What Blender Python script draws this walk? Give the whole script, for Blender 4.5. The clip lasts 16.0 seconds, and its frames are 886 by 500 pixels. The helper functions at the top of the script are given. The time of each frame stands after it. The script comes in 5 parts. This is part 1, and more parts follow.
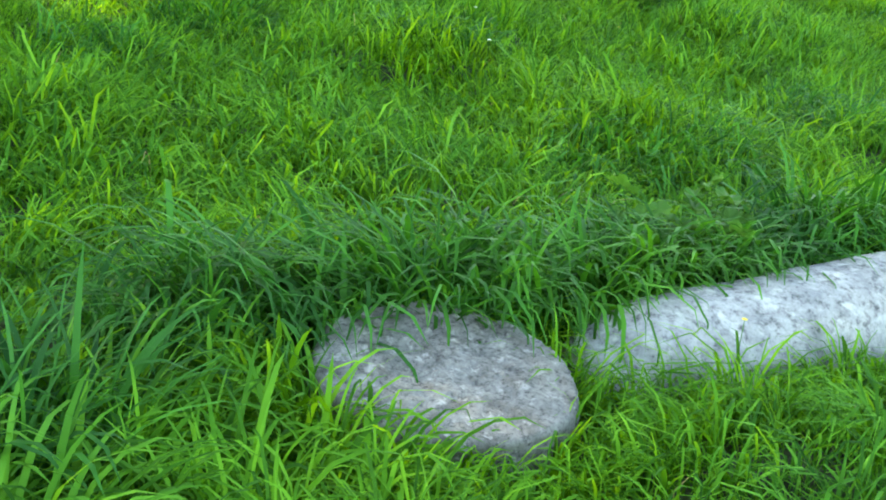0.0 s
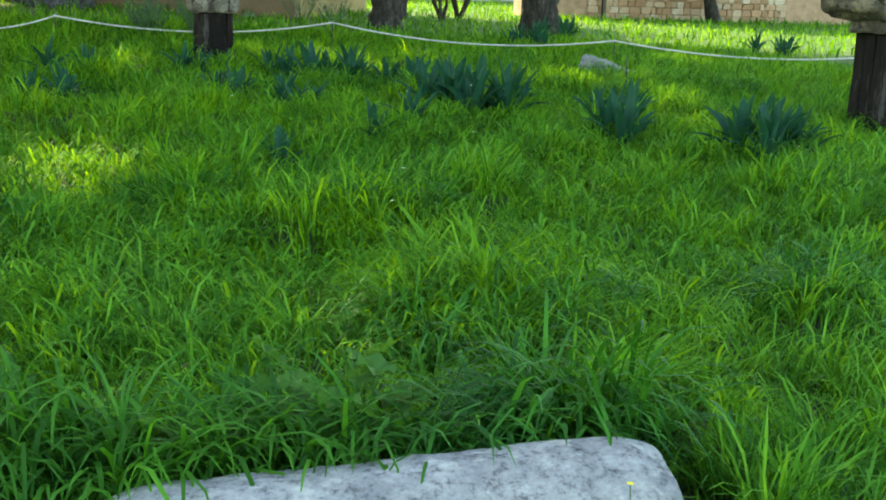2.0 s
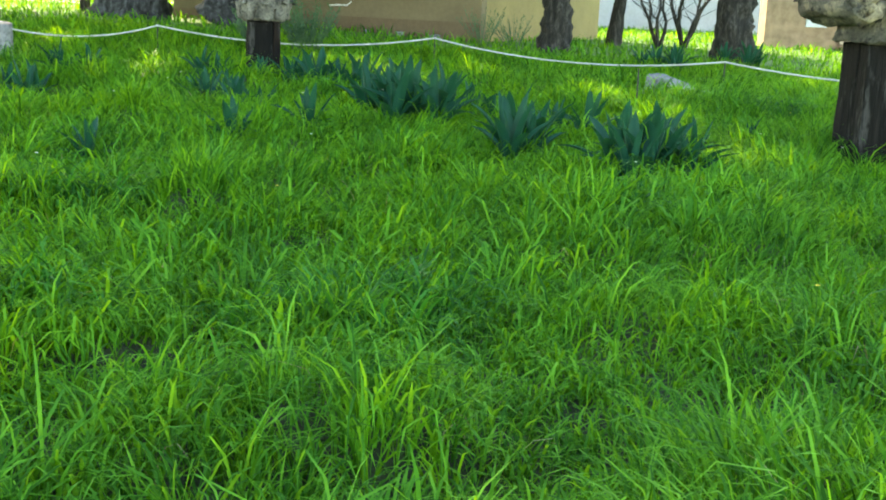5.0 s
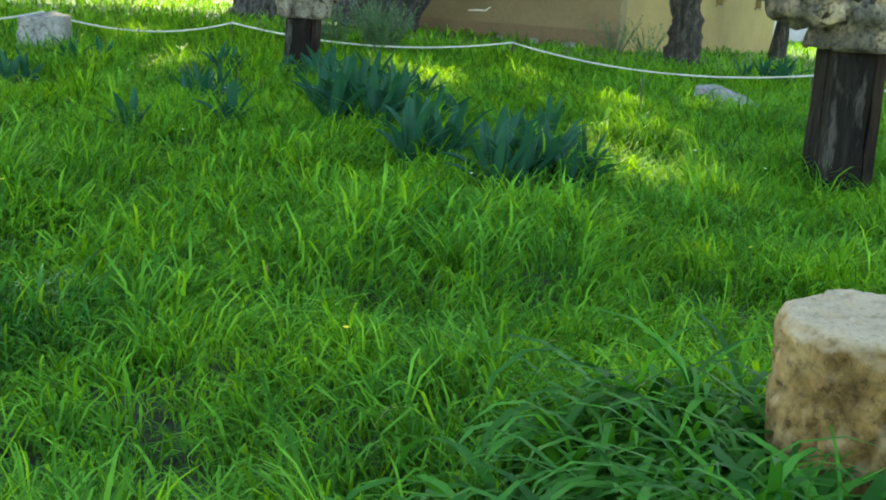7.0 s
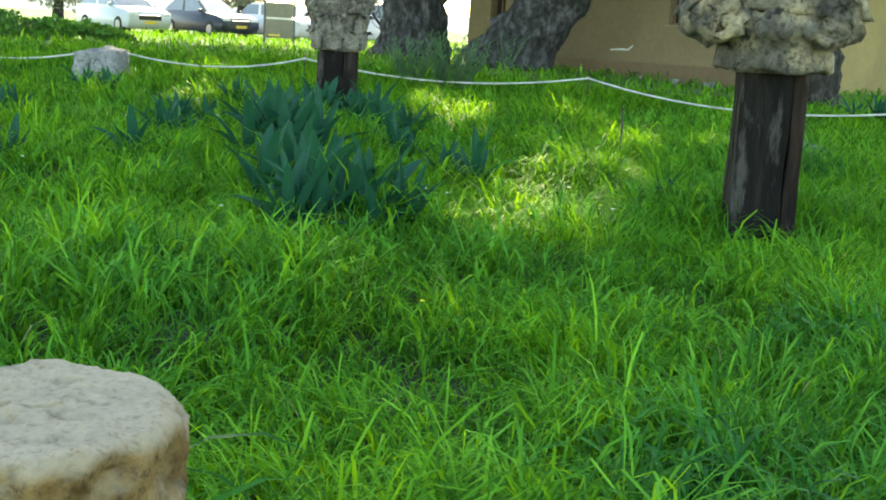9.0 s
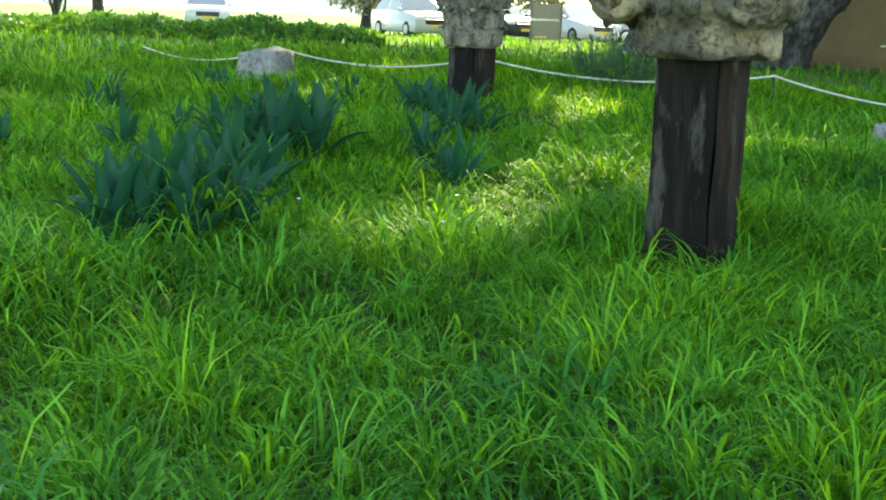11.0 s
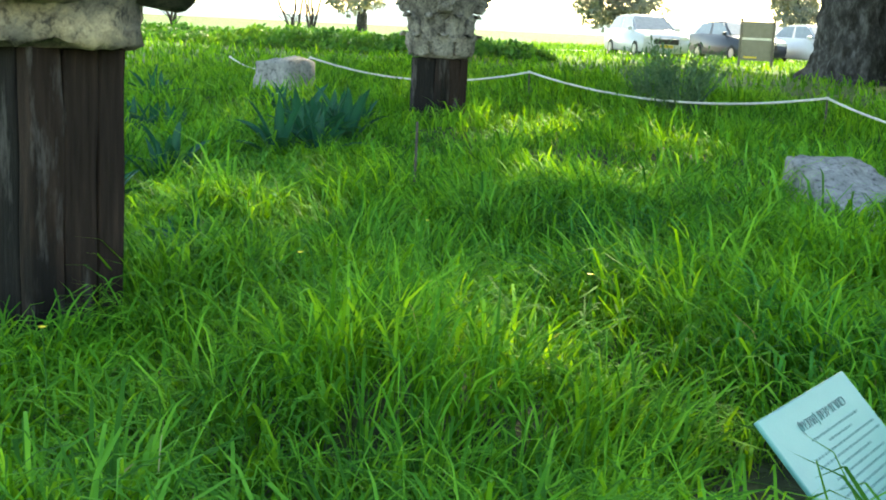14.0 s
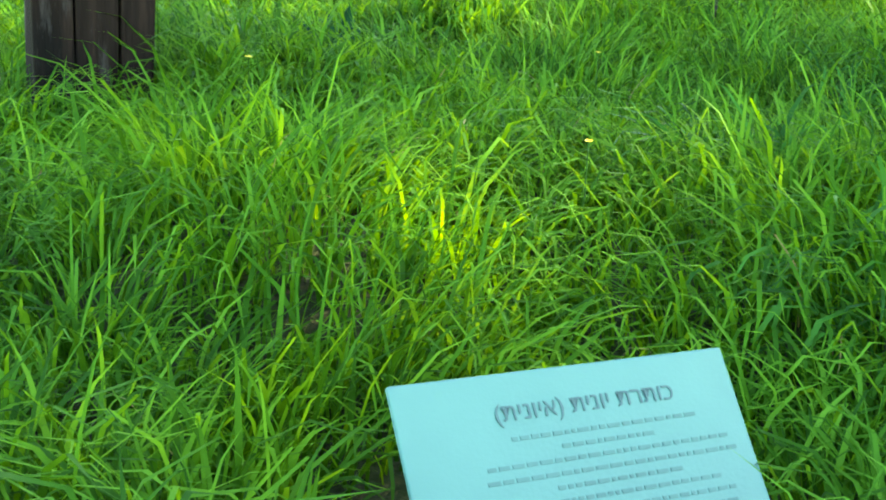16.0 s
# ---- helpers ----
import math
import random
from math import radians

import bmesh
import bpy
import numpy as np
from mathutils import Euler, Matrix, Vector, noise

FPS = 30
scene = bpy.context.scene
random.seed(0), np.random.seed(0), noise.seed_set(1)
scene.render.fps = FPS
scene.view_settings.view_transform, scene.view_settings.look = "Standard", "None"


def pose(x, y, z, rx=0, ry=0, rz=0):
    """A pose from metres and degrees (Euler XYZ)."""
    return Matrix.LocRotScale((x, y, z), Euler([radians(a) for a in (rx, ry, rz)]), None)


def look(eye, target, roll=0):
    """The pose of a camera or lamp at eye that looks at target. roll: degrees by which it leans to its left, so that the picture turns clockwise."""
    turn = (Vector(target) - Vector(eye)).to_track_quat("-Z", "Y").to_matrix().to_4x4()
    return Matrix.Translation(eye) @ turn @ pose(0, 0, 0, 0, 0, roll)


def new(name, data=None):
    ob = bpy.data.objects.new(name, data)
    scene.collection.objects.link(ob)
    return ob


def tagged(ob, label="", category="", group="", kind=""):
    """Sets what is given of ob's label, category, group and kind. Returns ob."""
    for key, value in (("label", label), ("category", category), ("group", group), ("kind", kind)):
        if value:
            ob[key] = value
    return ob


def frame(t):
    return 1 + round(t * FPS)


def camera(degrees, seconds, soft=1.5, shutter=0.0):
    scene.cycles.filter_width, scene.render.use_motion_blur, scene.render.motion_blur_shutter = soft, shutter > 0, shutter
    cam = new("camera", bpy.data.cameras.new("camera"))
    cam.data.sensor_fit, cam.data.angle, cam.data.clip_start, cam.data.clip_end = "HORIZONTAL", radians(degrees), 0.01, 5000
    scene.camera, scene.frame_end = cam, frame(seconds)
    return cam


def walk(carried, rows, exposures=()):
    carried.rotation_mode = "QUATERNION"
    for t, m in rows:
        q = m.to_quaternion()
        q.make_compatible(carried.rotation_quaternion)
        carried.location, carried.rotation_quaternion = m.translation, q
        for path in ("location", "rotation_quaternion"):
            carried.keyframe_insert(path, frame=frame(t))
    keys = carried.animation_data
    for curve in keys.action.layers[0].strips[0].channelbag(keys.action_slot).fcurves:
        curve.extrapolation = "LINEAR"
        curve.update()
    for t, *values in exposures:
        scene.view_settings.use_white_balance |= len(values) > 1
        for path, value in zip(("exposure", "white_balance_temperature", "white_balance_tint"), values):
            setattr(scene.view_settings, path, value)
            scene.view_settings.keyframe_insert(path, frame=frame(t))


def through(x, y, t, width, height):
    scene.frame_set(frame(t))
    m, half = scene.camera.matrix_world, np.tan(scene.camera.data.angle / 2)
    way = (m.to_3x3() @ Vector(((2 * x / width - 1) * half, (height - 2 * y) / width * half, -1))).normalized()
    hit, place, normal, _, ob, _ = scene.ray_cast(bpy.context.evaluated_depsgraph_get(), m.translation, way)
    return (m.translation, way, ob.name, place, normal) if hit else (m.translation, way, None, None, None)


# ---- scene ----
cam = camera(40.0, 16.0, soft=1.9)
PATH = [
    (0, (-6.918, 0.271, 1.571), (-5.781, 1.766, 0.883), 7.66),
    (0.5, (-6.215, -0.071, 1.571), (-5.246, 1.536, 0.879), 5.26),
    (1, (-5.554, -0.246, 1.528), (-4.758, 1.468, 0.875), 4.12),
    (1.5, (-4.858, -0.310, 1.570), (-4.243, 1.508, 1.008), 2.66),
    (2, (-4.154, -0.356, 1.502), (-3.590, 1.511, 1.059), 2.08),
    (2.5, (-3.501, -0.435, 1.476), (-3.014, 1.459, 1.056), 1.49),
    (3, (-2.839, -0.425, 1.447), (-2.439, 1.504, 1.100), 1.10),
    (3.2, (-2.602, -0.381, 1.433), (-2.208, 1.551, 1.100), 0.35),
    (5.5, (0.105, 0.110, 1.297), (0.088, 2.066, 0.878), 3.70),
    (6, (0.673, 0.405, 1.318), (0.640, 2.360, 0.899), 4.46),
    (6.5, (1.262, 0.619, 1.313), (1.110, 2.569, 0.892), 3.39),
    (7, (1.803, 0.905, 1.287), (1.489, 2.838, 0.879), 3.60),
    (7.5, (2.345, 1.275, 1.289), (1.966, 3.198, 0.895), 2.88),
    (8, (2.962, 1.588, 1.279), (2.426, 3.477, 0.899), 3.46),
    (8.5, (3.377, 1.98, 1.219), (2.713, 3.83, 0.849), 3.65),
    (9, (3.829, 2.451, 1.228), (3.146, 4.297, 0.872), 3.21),
    (11.5, (5.92, 4.936, 1.229), (4.703, 6.478, 0.857), 2.23),
    (12, (6.305, 5.533, 1.259), (5.105, 7.094, 0.907), 2.75),
    (12.5, (6.521, 6.167, 1.249), (5.321, 7.731, 0.911), 2.78),
    (13, (6.708, 6.900, 1.278), (5.501, 8.460, 0.950), 3.17),
    (13.5, (6.961, 7.508, 1.250), (5.623, 8.956, 0.913), 3.03),
    (14, (7.142, 8.095, 1.218), (5.603, 9.321, 0.857), 2.74),
    (14.5, (7.257, 8.710, 1.241), (5.634, 9.813, 0.854), 4.51),
    (15, (7.369, 9.250, 1.243), (5.626, 10.105, 0.761), 6.27),
    (15.5, (7.275, 9.712, 1.194), (5.435, 10.272, 0.647), 5.33),
    (16, (7.097, 10.115, 1.184), (5.251, 10.431, 0.483), 5.29),
]
walk(cam, [(t, look(eye, target, roll)) for t, eye, target, roll in PATH], exposures=[(0.0, 3.20, 9200, 0), (1.5, 2.83, 9000, 0), (2.0, 2.55, 8800, 0), (2.5, 2.45, 8700, 0), (3.0, 2.20, 8500, 0), (5.5, 3.06, 8700, 0), (6.0, 3.00, 8600, 0), (6.5, 2.77, 8400, 0), (8.0, 2.64, 8300, 0), (9.0, 2.76, 8300, 0), (11.5, 2.66, 8300, 0), (13.5, 2.70, 8300, 0), (14.5, 2.85, 8300, 0), (15.0, 3.00, 8300, 0), (15.5, 3.06, 8600, 0), (16.0, 3.28, 8800, 0)])

# ---- world and sun ----
SUN_YAW, SUN_ELEV = 26.0, 30.0  # degrees left of +y, and above the horizon
world = bpy.data.worlds.new("world")
scene.world = world
world.use_nodes = True
wn = world.node_tree
sky = wn.nodes.new("ShaderNodeTexSky")
sky.sky_type = "NISHITA"
sky.sun_disc = False
sky.sun_elevation = radians(SUN_ELEV)
sky.sun_rotation = radians(-SUN_YAW)
sky.dust_density = 0.7
sky.ozone_density = 1.0
wn.links.new(sky.outputs[0], wn.nodes["Background"].inputs[0])
wn.nodes["Background"].inputs[1].default_value = 0.15
sun = new("sun", bpy.data.lights.new("sun", "SUN"))
sun.data.energy, sun.data.angle, sun.data.color = 2.6, radians(0.6), (1.0, 0.9, 0.72)
sdir = Vector((-math.sin(radians(SUN_YAW)) * math.cos(radians(SUN_ELEV)), math.cos(radians(SUN_YAW)) * math.cos(radians(SUN_ELEV)), math.sin(radians(SUN_ELEV))))
sun.matrix_world = look(sdir * 60, (0, 0, 0))


# ---- helpers of the place ----
def smooth01(v):
    v = np.clip(v, 0, 1)
    return v * v * (3 - 2 * v)


def lattice(ix, iy, seed):
    h = (ix.astype(np.int64) * 374761393 + iy.astype(np.int64) * 668265263 + seed * 974711) & 0x7FFFFFFF
    h = ((h ^ (h >> 13)) * 1274126177) & 0x7FFFFFFF
    return ((h ^ (h >> 16)) & 0xFFFF) / 65535.0


def vnoise(x, y, scale, seed):
    """Smooth value noise in 0..1 with cells of that many metres."""
    u, v = np.asarray(x) / scale, np.asarray(y) / scale
    iu, iv = np.floor(u), np.floor(v)
    fu, fv = smooth01(u - iu), smooth01(v - iv)
    a, b = lattice(iu, iv, seed), lattice(iu + 1, iv, seed)
    c, d = lattice(iu, iv + 1, seed), lattice(iu + 1, iv + 1, seed)
    return (a * (1 - fu) + b * fu) * (1 - fv) + (c * (1 - fu) + d * fu) * fv


def hummocks(x, y, cell, seed):
    """Nearest mound of a jittered field: distance in radii, bearing away from its middle, a number of its own."""
    iu, iv = np.floor(x / cell), np.floor(y / cell)
    d, ang, own = np.full(len(x), 9.0), np.zeros(len(x)), np.zeros(len(x))
    for di in (-1, 0, 1):
        for dj in (-1, 0, 1):
            ci, cj = iu + di, iv + dj
            ox = x - (ci + 0.1 + 0.8 * lattice(ci, cj, seed)) * cell
            oy = y - (cj + 0.1 + 0.8 * lattice(ci, cj, seed + 1)) * cell
            q = np.hypot(ox, oy) / (cell * (0.55 + 0.5 * lattice(ci, cj, seed + 2)))
            new_best = q < d
            d = np.where(new_best, q, d)
            ang = np.where(new_best, np.arctan2(oy, ox), ang)
            own = np.where(new_best, lattice(ci, cj, seed + 3), own)
    return d, ang, own


# places of the main things, shared by the ground, the builders and the grass that leaves them free
DRUM = (-4.92, 2.82)
DRUM_TALL = (2.487, 4.065)
FALLEN = ((-4.22, 2.86), (-2.42, 2.72))
POST_A = (-2.5, 15.62)
POST_B = (3.1, 9.59)
FREE = [(*DRUM, 0.37), (*DRUM_TALL, 0.31), (*POST_A, 0.26), (*POST_B, 0.2), (-6.05, 16.1, 0.33), (2.8, 14.7, 0.42), (5.6, 10.64, 0.42)]


def ground_z(x, y):
    x, y = np.asarray(x, float), np.asarray(y, float)
    s = smooth01((y - 12) / 12)
    near = np.exp(-((x * x + (y - 8) ** 2) / 900.0))
    bumps = 0.07 * (vnoise(x, y, 2.3, 3) - 0.5) + 0.04 * (vnoise(x, y, 0.8, 4) - 0.5)
    # grassy mounds over the lawn, none where the stones lie
    d, _, own = hummocks(np.atleast_1d(x.ravel()), np.atleast_1d(y.ravel()), 0.95, 301)
    mound = (0.16 * np.clip(1.0 - d * d, 0, 1) * (0.2 + 0.8 * own)).reshape(x.shape) * smooth01((np.hypot(x + 0.5, (y - 7.5) * 1.05) < 9.5) * 1.0)
    for cx, cy, r in FREE + [(-3.8, 2.8, 0.4), (-3.3, 2.8, 0.4), (-2.8, 2.8, 0.4)]:
        mound = mound * smooth01((np.hypot(x - cx, y - cy) - r) / 0.5)
    return -0.22 + 0.026 * np.clip(y, -6, 20) - 0.03 * np.clip(x, -6, 6) * s + bumps * near + mound


def gz(x, y):
    return float(ground_z(x, y))


def mesh_of(name, verts, faces, mat=None, smooth=False):
    me = bpy.data.meshes.new(name)
    me.from_pydata([tuple(v) for v in verts], [], [tuple(f) for f in faces])
    me.update()
    if mat:
        me.materials.append(mat)
    if smooth:
        me.polygons.foreach_set("use_smooth", [True] * len(me.polygons))
    return me


def bm_mesh(name, bm, mat, smooth=False):
    me = bpy.data.meshes.new(name)
    bmesh.ops.recalc_face_normals(bm, faces=bm.faces[:])
    bm.to_mesh(me)
    bm.free()
    if mat:
        me.materials.append(mat)
    if smooth:
        me.polygons.foreach_set("use_smooth", [True] * len(me.polygons))
    return me


def part(name, bm, mat, parent=None, label="", smooth=False):
    """One mesh object from a bmesh (or a ready mesh) under a thing or part."""
    me = bm if isinstance(bm, bpy.types.Mesh) else bm_mesh(name, bm, mat, smooth)
    ob = new(name, me)
    if parent:
        ob.parent = parent
    if label:
        tagged(ob, label=label)
    return ob


def thing(name, m, label, category, group="", kind=""):
    ob = new(name)
    ob.empty_display_size = 0.1
    ob.matrix_world = m
    return tagged(ob, label, category, group, kind)


def box(bm, cx, cy, cz, sx, sy, sz, bevel=0.0, segs=2, m=None):
    r = bmesh.ops.create_cube(bm, size=1.0)
    vs = r["verts"]
    for v in vs:
        v.co = Vector((cx + v.co.x * sx, cy + v.co.y * sy, cz + v.co.z * sz))
    if bevel:
        es = list({e for v in vs for e in v.link_edges})
        out = bmesh.ops.bevel(bm, geom=es, offset=bevel, segments=segs, affect="EDGES", profile=0.5)
        vs = list({v for f in out["faces"] for v in f.verts} | {v for v in vs if v.is_valid})
    if m is not None:
        for v in vs:
            v.co = m @ v.co
    return vs


def tube(bm, pts, radii, sides=8, caps=True, squash=None):
    """A tapered tube along points."""
    rings = []
    pts = [Vector(p) for p in pts]
    ref = Vector((0.31, 0.95, 0.05)).normalized()
    for i, p in enumerate(pts):
        d = (pts[min(i + 1, len(pts) - 1)] - pts[max(i - 1, 0)]).normalized()
        a = d.cross(ref).normalized()
        b = d.cross(a).normalized()
        ring = []
        for k in range(sides):
            t = 2 * math.pi * k / sides
            ring.append(bm.verts.new(p + (a * math.cos(t) + b * math.sin(t)) * radii[i]))
        rings.append(ring)
    for i in range(len(rings) - 1):
        for k in range(sides):
            bm.faces.new((rings[i][k], rings[i][(k + 1) % sides], rings[i + 1][(k + 1) % sides], rings[i + 1][k]))
    if caps:
        bm.faces.new(rings[0][::-1])
        bm.faces.new(rings[-1])
    return rings


def roughen(bm, amp, scale, seed=0.0, detail=3):
    """Weathered relief: pushes each vertex along its normal by fractal noise."""
    bm.normal_update()
    moves = [(v, v.normal.copy() * amp * noise.fractal(v.co / scale + Vector((seed, seed * 1.7, -seed)), 0.9, 2.0, detail)) for v in bm.verts]
    for v, d in moves:
        v.co += d


# ---- materials ----
def material(name):
    mat = bpy.data.materials.new(name)
    mat.use_nodes = True
    nt = mat.node_tree
    return mat, nt, nt.nodes["Principled BSDF"]


def node(nt, kind, **values):
    n = nt.nodes.new(kind)
    for key, value in values.items():
        n.inputs[key.replace("_", " ")].default_value = value
    return n


def ramp(nt, source, stops):
    r = nt.nodes.new("ShaderNodeValToRGB")
    while len(r.color_ramp.elements) < len(stops):
        r.color_ramp.elements.new(0.5)
    for e, (p, c) in zip(r.color_ramp.elements, stops):
        e.position, e.color = p, (*c, 1)
    nt.links.new(source, r.inputs[0])
    return r.outputs[0]


def noise_tex(nt, scale, detail=5, rough=0.55, stretch=None):
    co = nt.nodes.new("ShaderNodeTexCoord")
    n = node(nt, "ShaderNodeTexNoise", Scale=scale, Detail=detail, Roughness=rough)
    if stretch:
        mp = nt.nodes.new("ShaderNodeMapping")
        mp.inputs["Scale"].default_value = stretch
        nt.links.new(co.outputs["Object"], mp.inputs[0])
        nt.links.new(mp.outputs[0], n.inputs["Vector"])
    else:
        nt.links.new(co.outputs["Object"], n.inputs["Vector"])
    return n.outputs["Fac"]


def mix(nt, fac, a, b, mode="MIX"):
    m = nt.nodes.new("ShaderNodeMix")
    m.data_type, m.blend_type = "RGBA", mode
    if isinstance(fac, float):
        m.inputs[0].default_value = fac
    else:
        nt.links.new(fac, m.inputs[0])
    for slot, v in ((6, a), (7, b)):
        if isinstance(v, tuple):
            m.inputs[slot].default_value = (*v, 1)
        else:
            nt.links.new(v, m.inputs[slot])
    return m.outputs[2]


def bump(nt, height, bsdf, strength=0.4, distance=0.01):
    b = node(nt, "ShaderNodeBump", Strength=strength, Distance=distance)
    nt.links.new(height, b.inputs["Height"])
    nt.links.new(b.outputs[0], bsdf.inputs["Normal"])


def plain(name, color, rough=0.6, metal=0.0, vary=0.12, scale=8.0, bumpy=0.0):
    mat, nt, p = material(name)
    dark = tuple(c * (1 - vary) for c in color)
    light = tuple(min(1, c * (1 + vary)) for c in color)
    n = noise_tex(nt, scale)
    nt.links.new(ramp(nt, n, [(0.3, dark), (0.7, light)]), p.inputs["Base Color"])
    p.inputs["Roughness"].default_value, p.inputs["Metallic"].default_value = rough, metal
    if bumpy:
        bump(nt, noise_tex(nt, scale * 6), p, bumpy)
    return mat


def leafy_material(name, low, mid, high, through, rough=0.5, share=0.4, patch=0.6, gloss=0.14):
    """Thin leaves: gloss and diffuse in front, light coming through; hue varies by leaf and by patch of ground."""
    mat, nt, p = material(name)
    geo = nt.nodes.new("ShaderNodeNewGeometry")
    col = ramp(nt, geo.outputs["Random Per Island"], [(0.0, low), (0.5, mid), (1.0, high)])
    n = noise_tex(nt, patch, 3)
    tint = ramp(nt, n, [(0.3, (0.7, 0.82, 1.15)), (0.5, (0.95, 0.97, 1.0)), (0.7, (1.3, 1.12, 0.75))])
    tint = mix(nt, 1.0, tint, ramp(nt, noise_tex(nt, patch * 5, 3), [(0.3, (0.78, 0.82, 0.95)), (0.7, (1.18, 1.12, 0.95))]), "MULTIPLY")
    col = mix(nt, 1.0, col, tint, "MULTIPLY")
    nt.links.new(col, p.inputs["Base Color"])
    p.inputs["Roughness"].default_value = rough
    p.inputs["Specular IOR Level"].default_value = gloss
    tr = nt.nodes.new("ShaderNodeBsdfTranslucent")
    nt.links.new(mix(nt, 1.0, col, through, "MULTIPLY"), tr.inputs[0])
    ms = nt.nodes.new("ShaderNodeMixShader")
    ms.inputs[0].default_value = share
    nt.links.new(p.outputs[0], ms.inputs[1])
    nt.links.new(tr.outputs[0], ms.inputs[2])
    nt.links.new(ms.outputs[0], nt.nodes["Material Output"].inputs[0])
    return mat


GRASS = leafy_material("grass_blade", (0.02, 0.11, 0.011), (0.062, 0.25, 0.021), (0.14, 0.42, 0.042), (2.4, 1.4, 0.5), 0.65, 0.46, gloss=0.13)
COARSE = leafy_material("coarse_blade", (0.012, 0.084, 0.015), (0.026, 0.15, 0.022), (0.052, 0.24, 0.036), (1.9, 1.5, 0.6), 0.5, 0.4, gloss=0.15)
SQUILL = leafy_material("squill_leaf", (0.007, 0.05, 0.03), (0.012, 0.072, 0.044), (0.026, 0.11, 0.06), (1.6, 1.8, 0.5), 0.45, 0.25)
WEED = leafy_material("weed_leaf", (0.03, 0.11, 0.02), (0.05, 0.16, 0.028), (0.09, 0.22, 0.04), (1.6, 1.4, 0.7), 0.5, 0.35)
BROAD = leafy_material("broad_weed_leaf", (0.02, 0.10, 0.05), (0.03, 0.13, 0.06), (0.05, 0.17, 0.07), (1.5, 1.4, 0.7), 0.45, 0.3)
GREYWEED = leafy_material("grey_green_leaf", (0.06, 0.13, 0.07), (0.09, 0.18, 0.09), (0.13, 0.22, 0.11), (1.4, 1.3, 0.8), 0.6, 0.3)
OLIVE = leafy_material("olive_leaf", (0.035, 0.06, 0.02), (0.06, 0.09, 0.03), (0.11, 0.13, 0.06), (1.5, 1.4, 0.7), 0.5, 0.25)
GREYOLIVE = leafy_material("grey_olive_leaf", (0.16, 0.19, 0.14), (0.22, 0.25, 0.19), (0.3, 0.32, 0.26), (1.3, 1.2, 1.0), 0.6, 0.5)
DRY = leafy_material("dry_blade", (0.28, 0.22, 0.09), (0.36, 0.3, 0.13), (0.45, 0.4, 0.2), (1.2, 1.1, 0.8), 0.7, 0.3)
YELLOW = plain("yellow_petal", (0.75, 0.6, 0.03), 0.6)
CREAM = plain("white_petal", (0.75, 0.74, 0.66), 0.6)

mat, nt, p = material("soil_and_turf")
n1, n2 = noise_tex(nt, 0.35, 4), noise_tex(nt, 6.0, 6)
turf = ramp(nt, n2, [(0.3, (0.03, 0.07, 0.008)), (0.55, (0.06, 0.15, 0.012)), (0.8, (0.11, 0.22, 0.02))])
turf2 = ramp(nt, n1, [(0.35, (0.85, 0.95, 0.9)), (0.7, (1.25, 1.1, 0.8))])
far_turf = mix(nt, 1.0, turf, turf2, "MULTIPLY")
# soil and thatch near the path, coloured darker to deepen shade between blades
shaded_thatch = ramp(nt, n2, [(0.3, (0.012, 0.016, 0.005)), (0.55, (0.022, 0.035, 0.008)), (0.8, (0.045, 0.06, 0.015))])
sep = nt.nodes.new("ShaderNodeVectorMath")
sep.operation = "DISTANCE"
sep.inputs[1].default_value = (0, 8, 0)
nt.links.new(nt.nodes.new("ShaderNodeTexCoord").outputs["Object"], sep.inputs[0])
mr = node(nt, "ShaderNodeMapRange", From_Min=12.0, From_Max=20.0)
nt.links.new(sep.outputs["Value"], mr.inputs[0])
nt.links.new(mix(nt, mr.outputs[0], shaded_thatch, far_turf), p.inputs["Base Color"])
p.inputs["Roughness"].default_value = 0.95
bump(nt, noise_tex(nt, 14.0, 6), p, 0.8, 0.06)
TURF = mat


def stone(name, base, light, dark, spot, scale=1.0, spots=0.5):
    """Weathered stone: broad stains, crust of lichen, dark pits."""
    mat, nt, p = material(name)
    broad = ramp(nt, noise_tex(nt, 3.5 * scale, 6, 0.65), [(0.3, dark), (0.5, base), (0.72, light)])
    fine = ramp(nt, noise_tex(nt, 21.0 * scale, 8, 0.75), [(0.36, (0.3, 0.3, 0.32)), (0.48, (0.92, 0.92, 0.92)), (0.7, (1.35, 1.35, 1.32))])
    c = mix(nt, 1.0, broad, fine, "MULTIPLY")
    lich = ramp(nt, noise_tex(nt, 9.0 * scale, 6, 0.65), [(0.55, (0, 0, 0)), (0.66, (spots, spots, spots))])
    c = mix(nt, lich, c, spot)
    nt.links.new(c, p.inputs["Base Color"])
    p.inputs["Roughness"].default_value = 0.92
    p.inputs["Specular IOR Level"].default_value = 0.25
    bump(nt, noise_tex(nt, 30.0 * scale, 8, 0.7), p, 0.9, 0.012)
    return mat


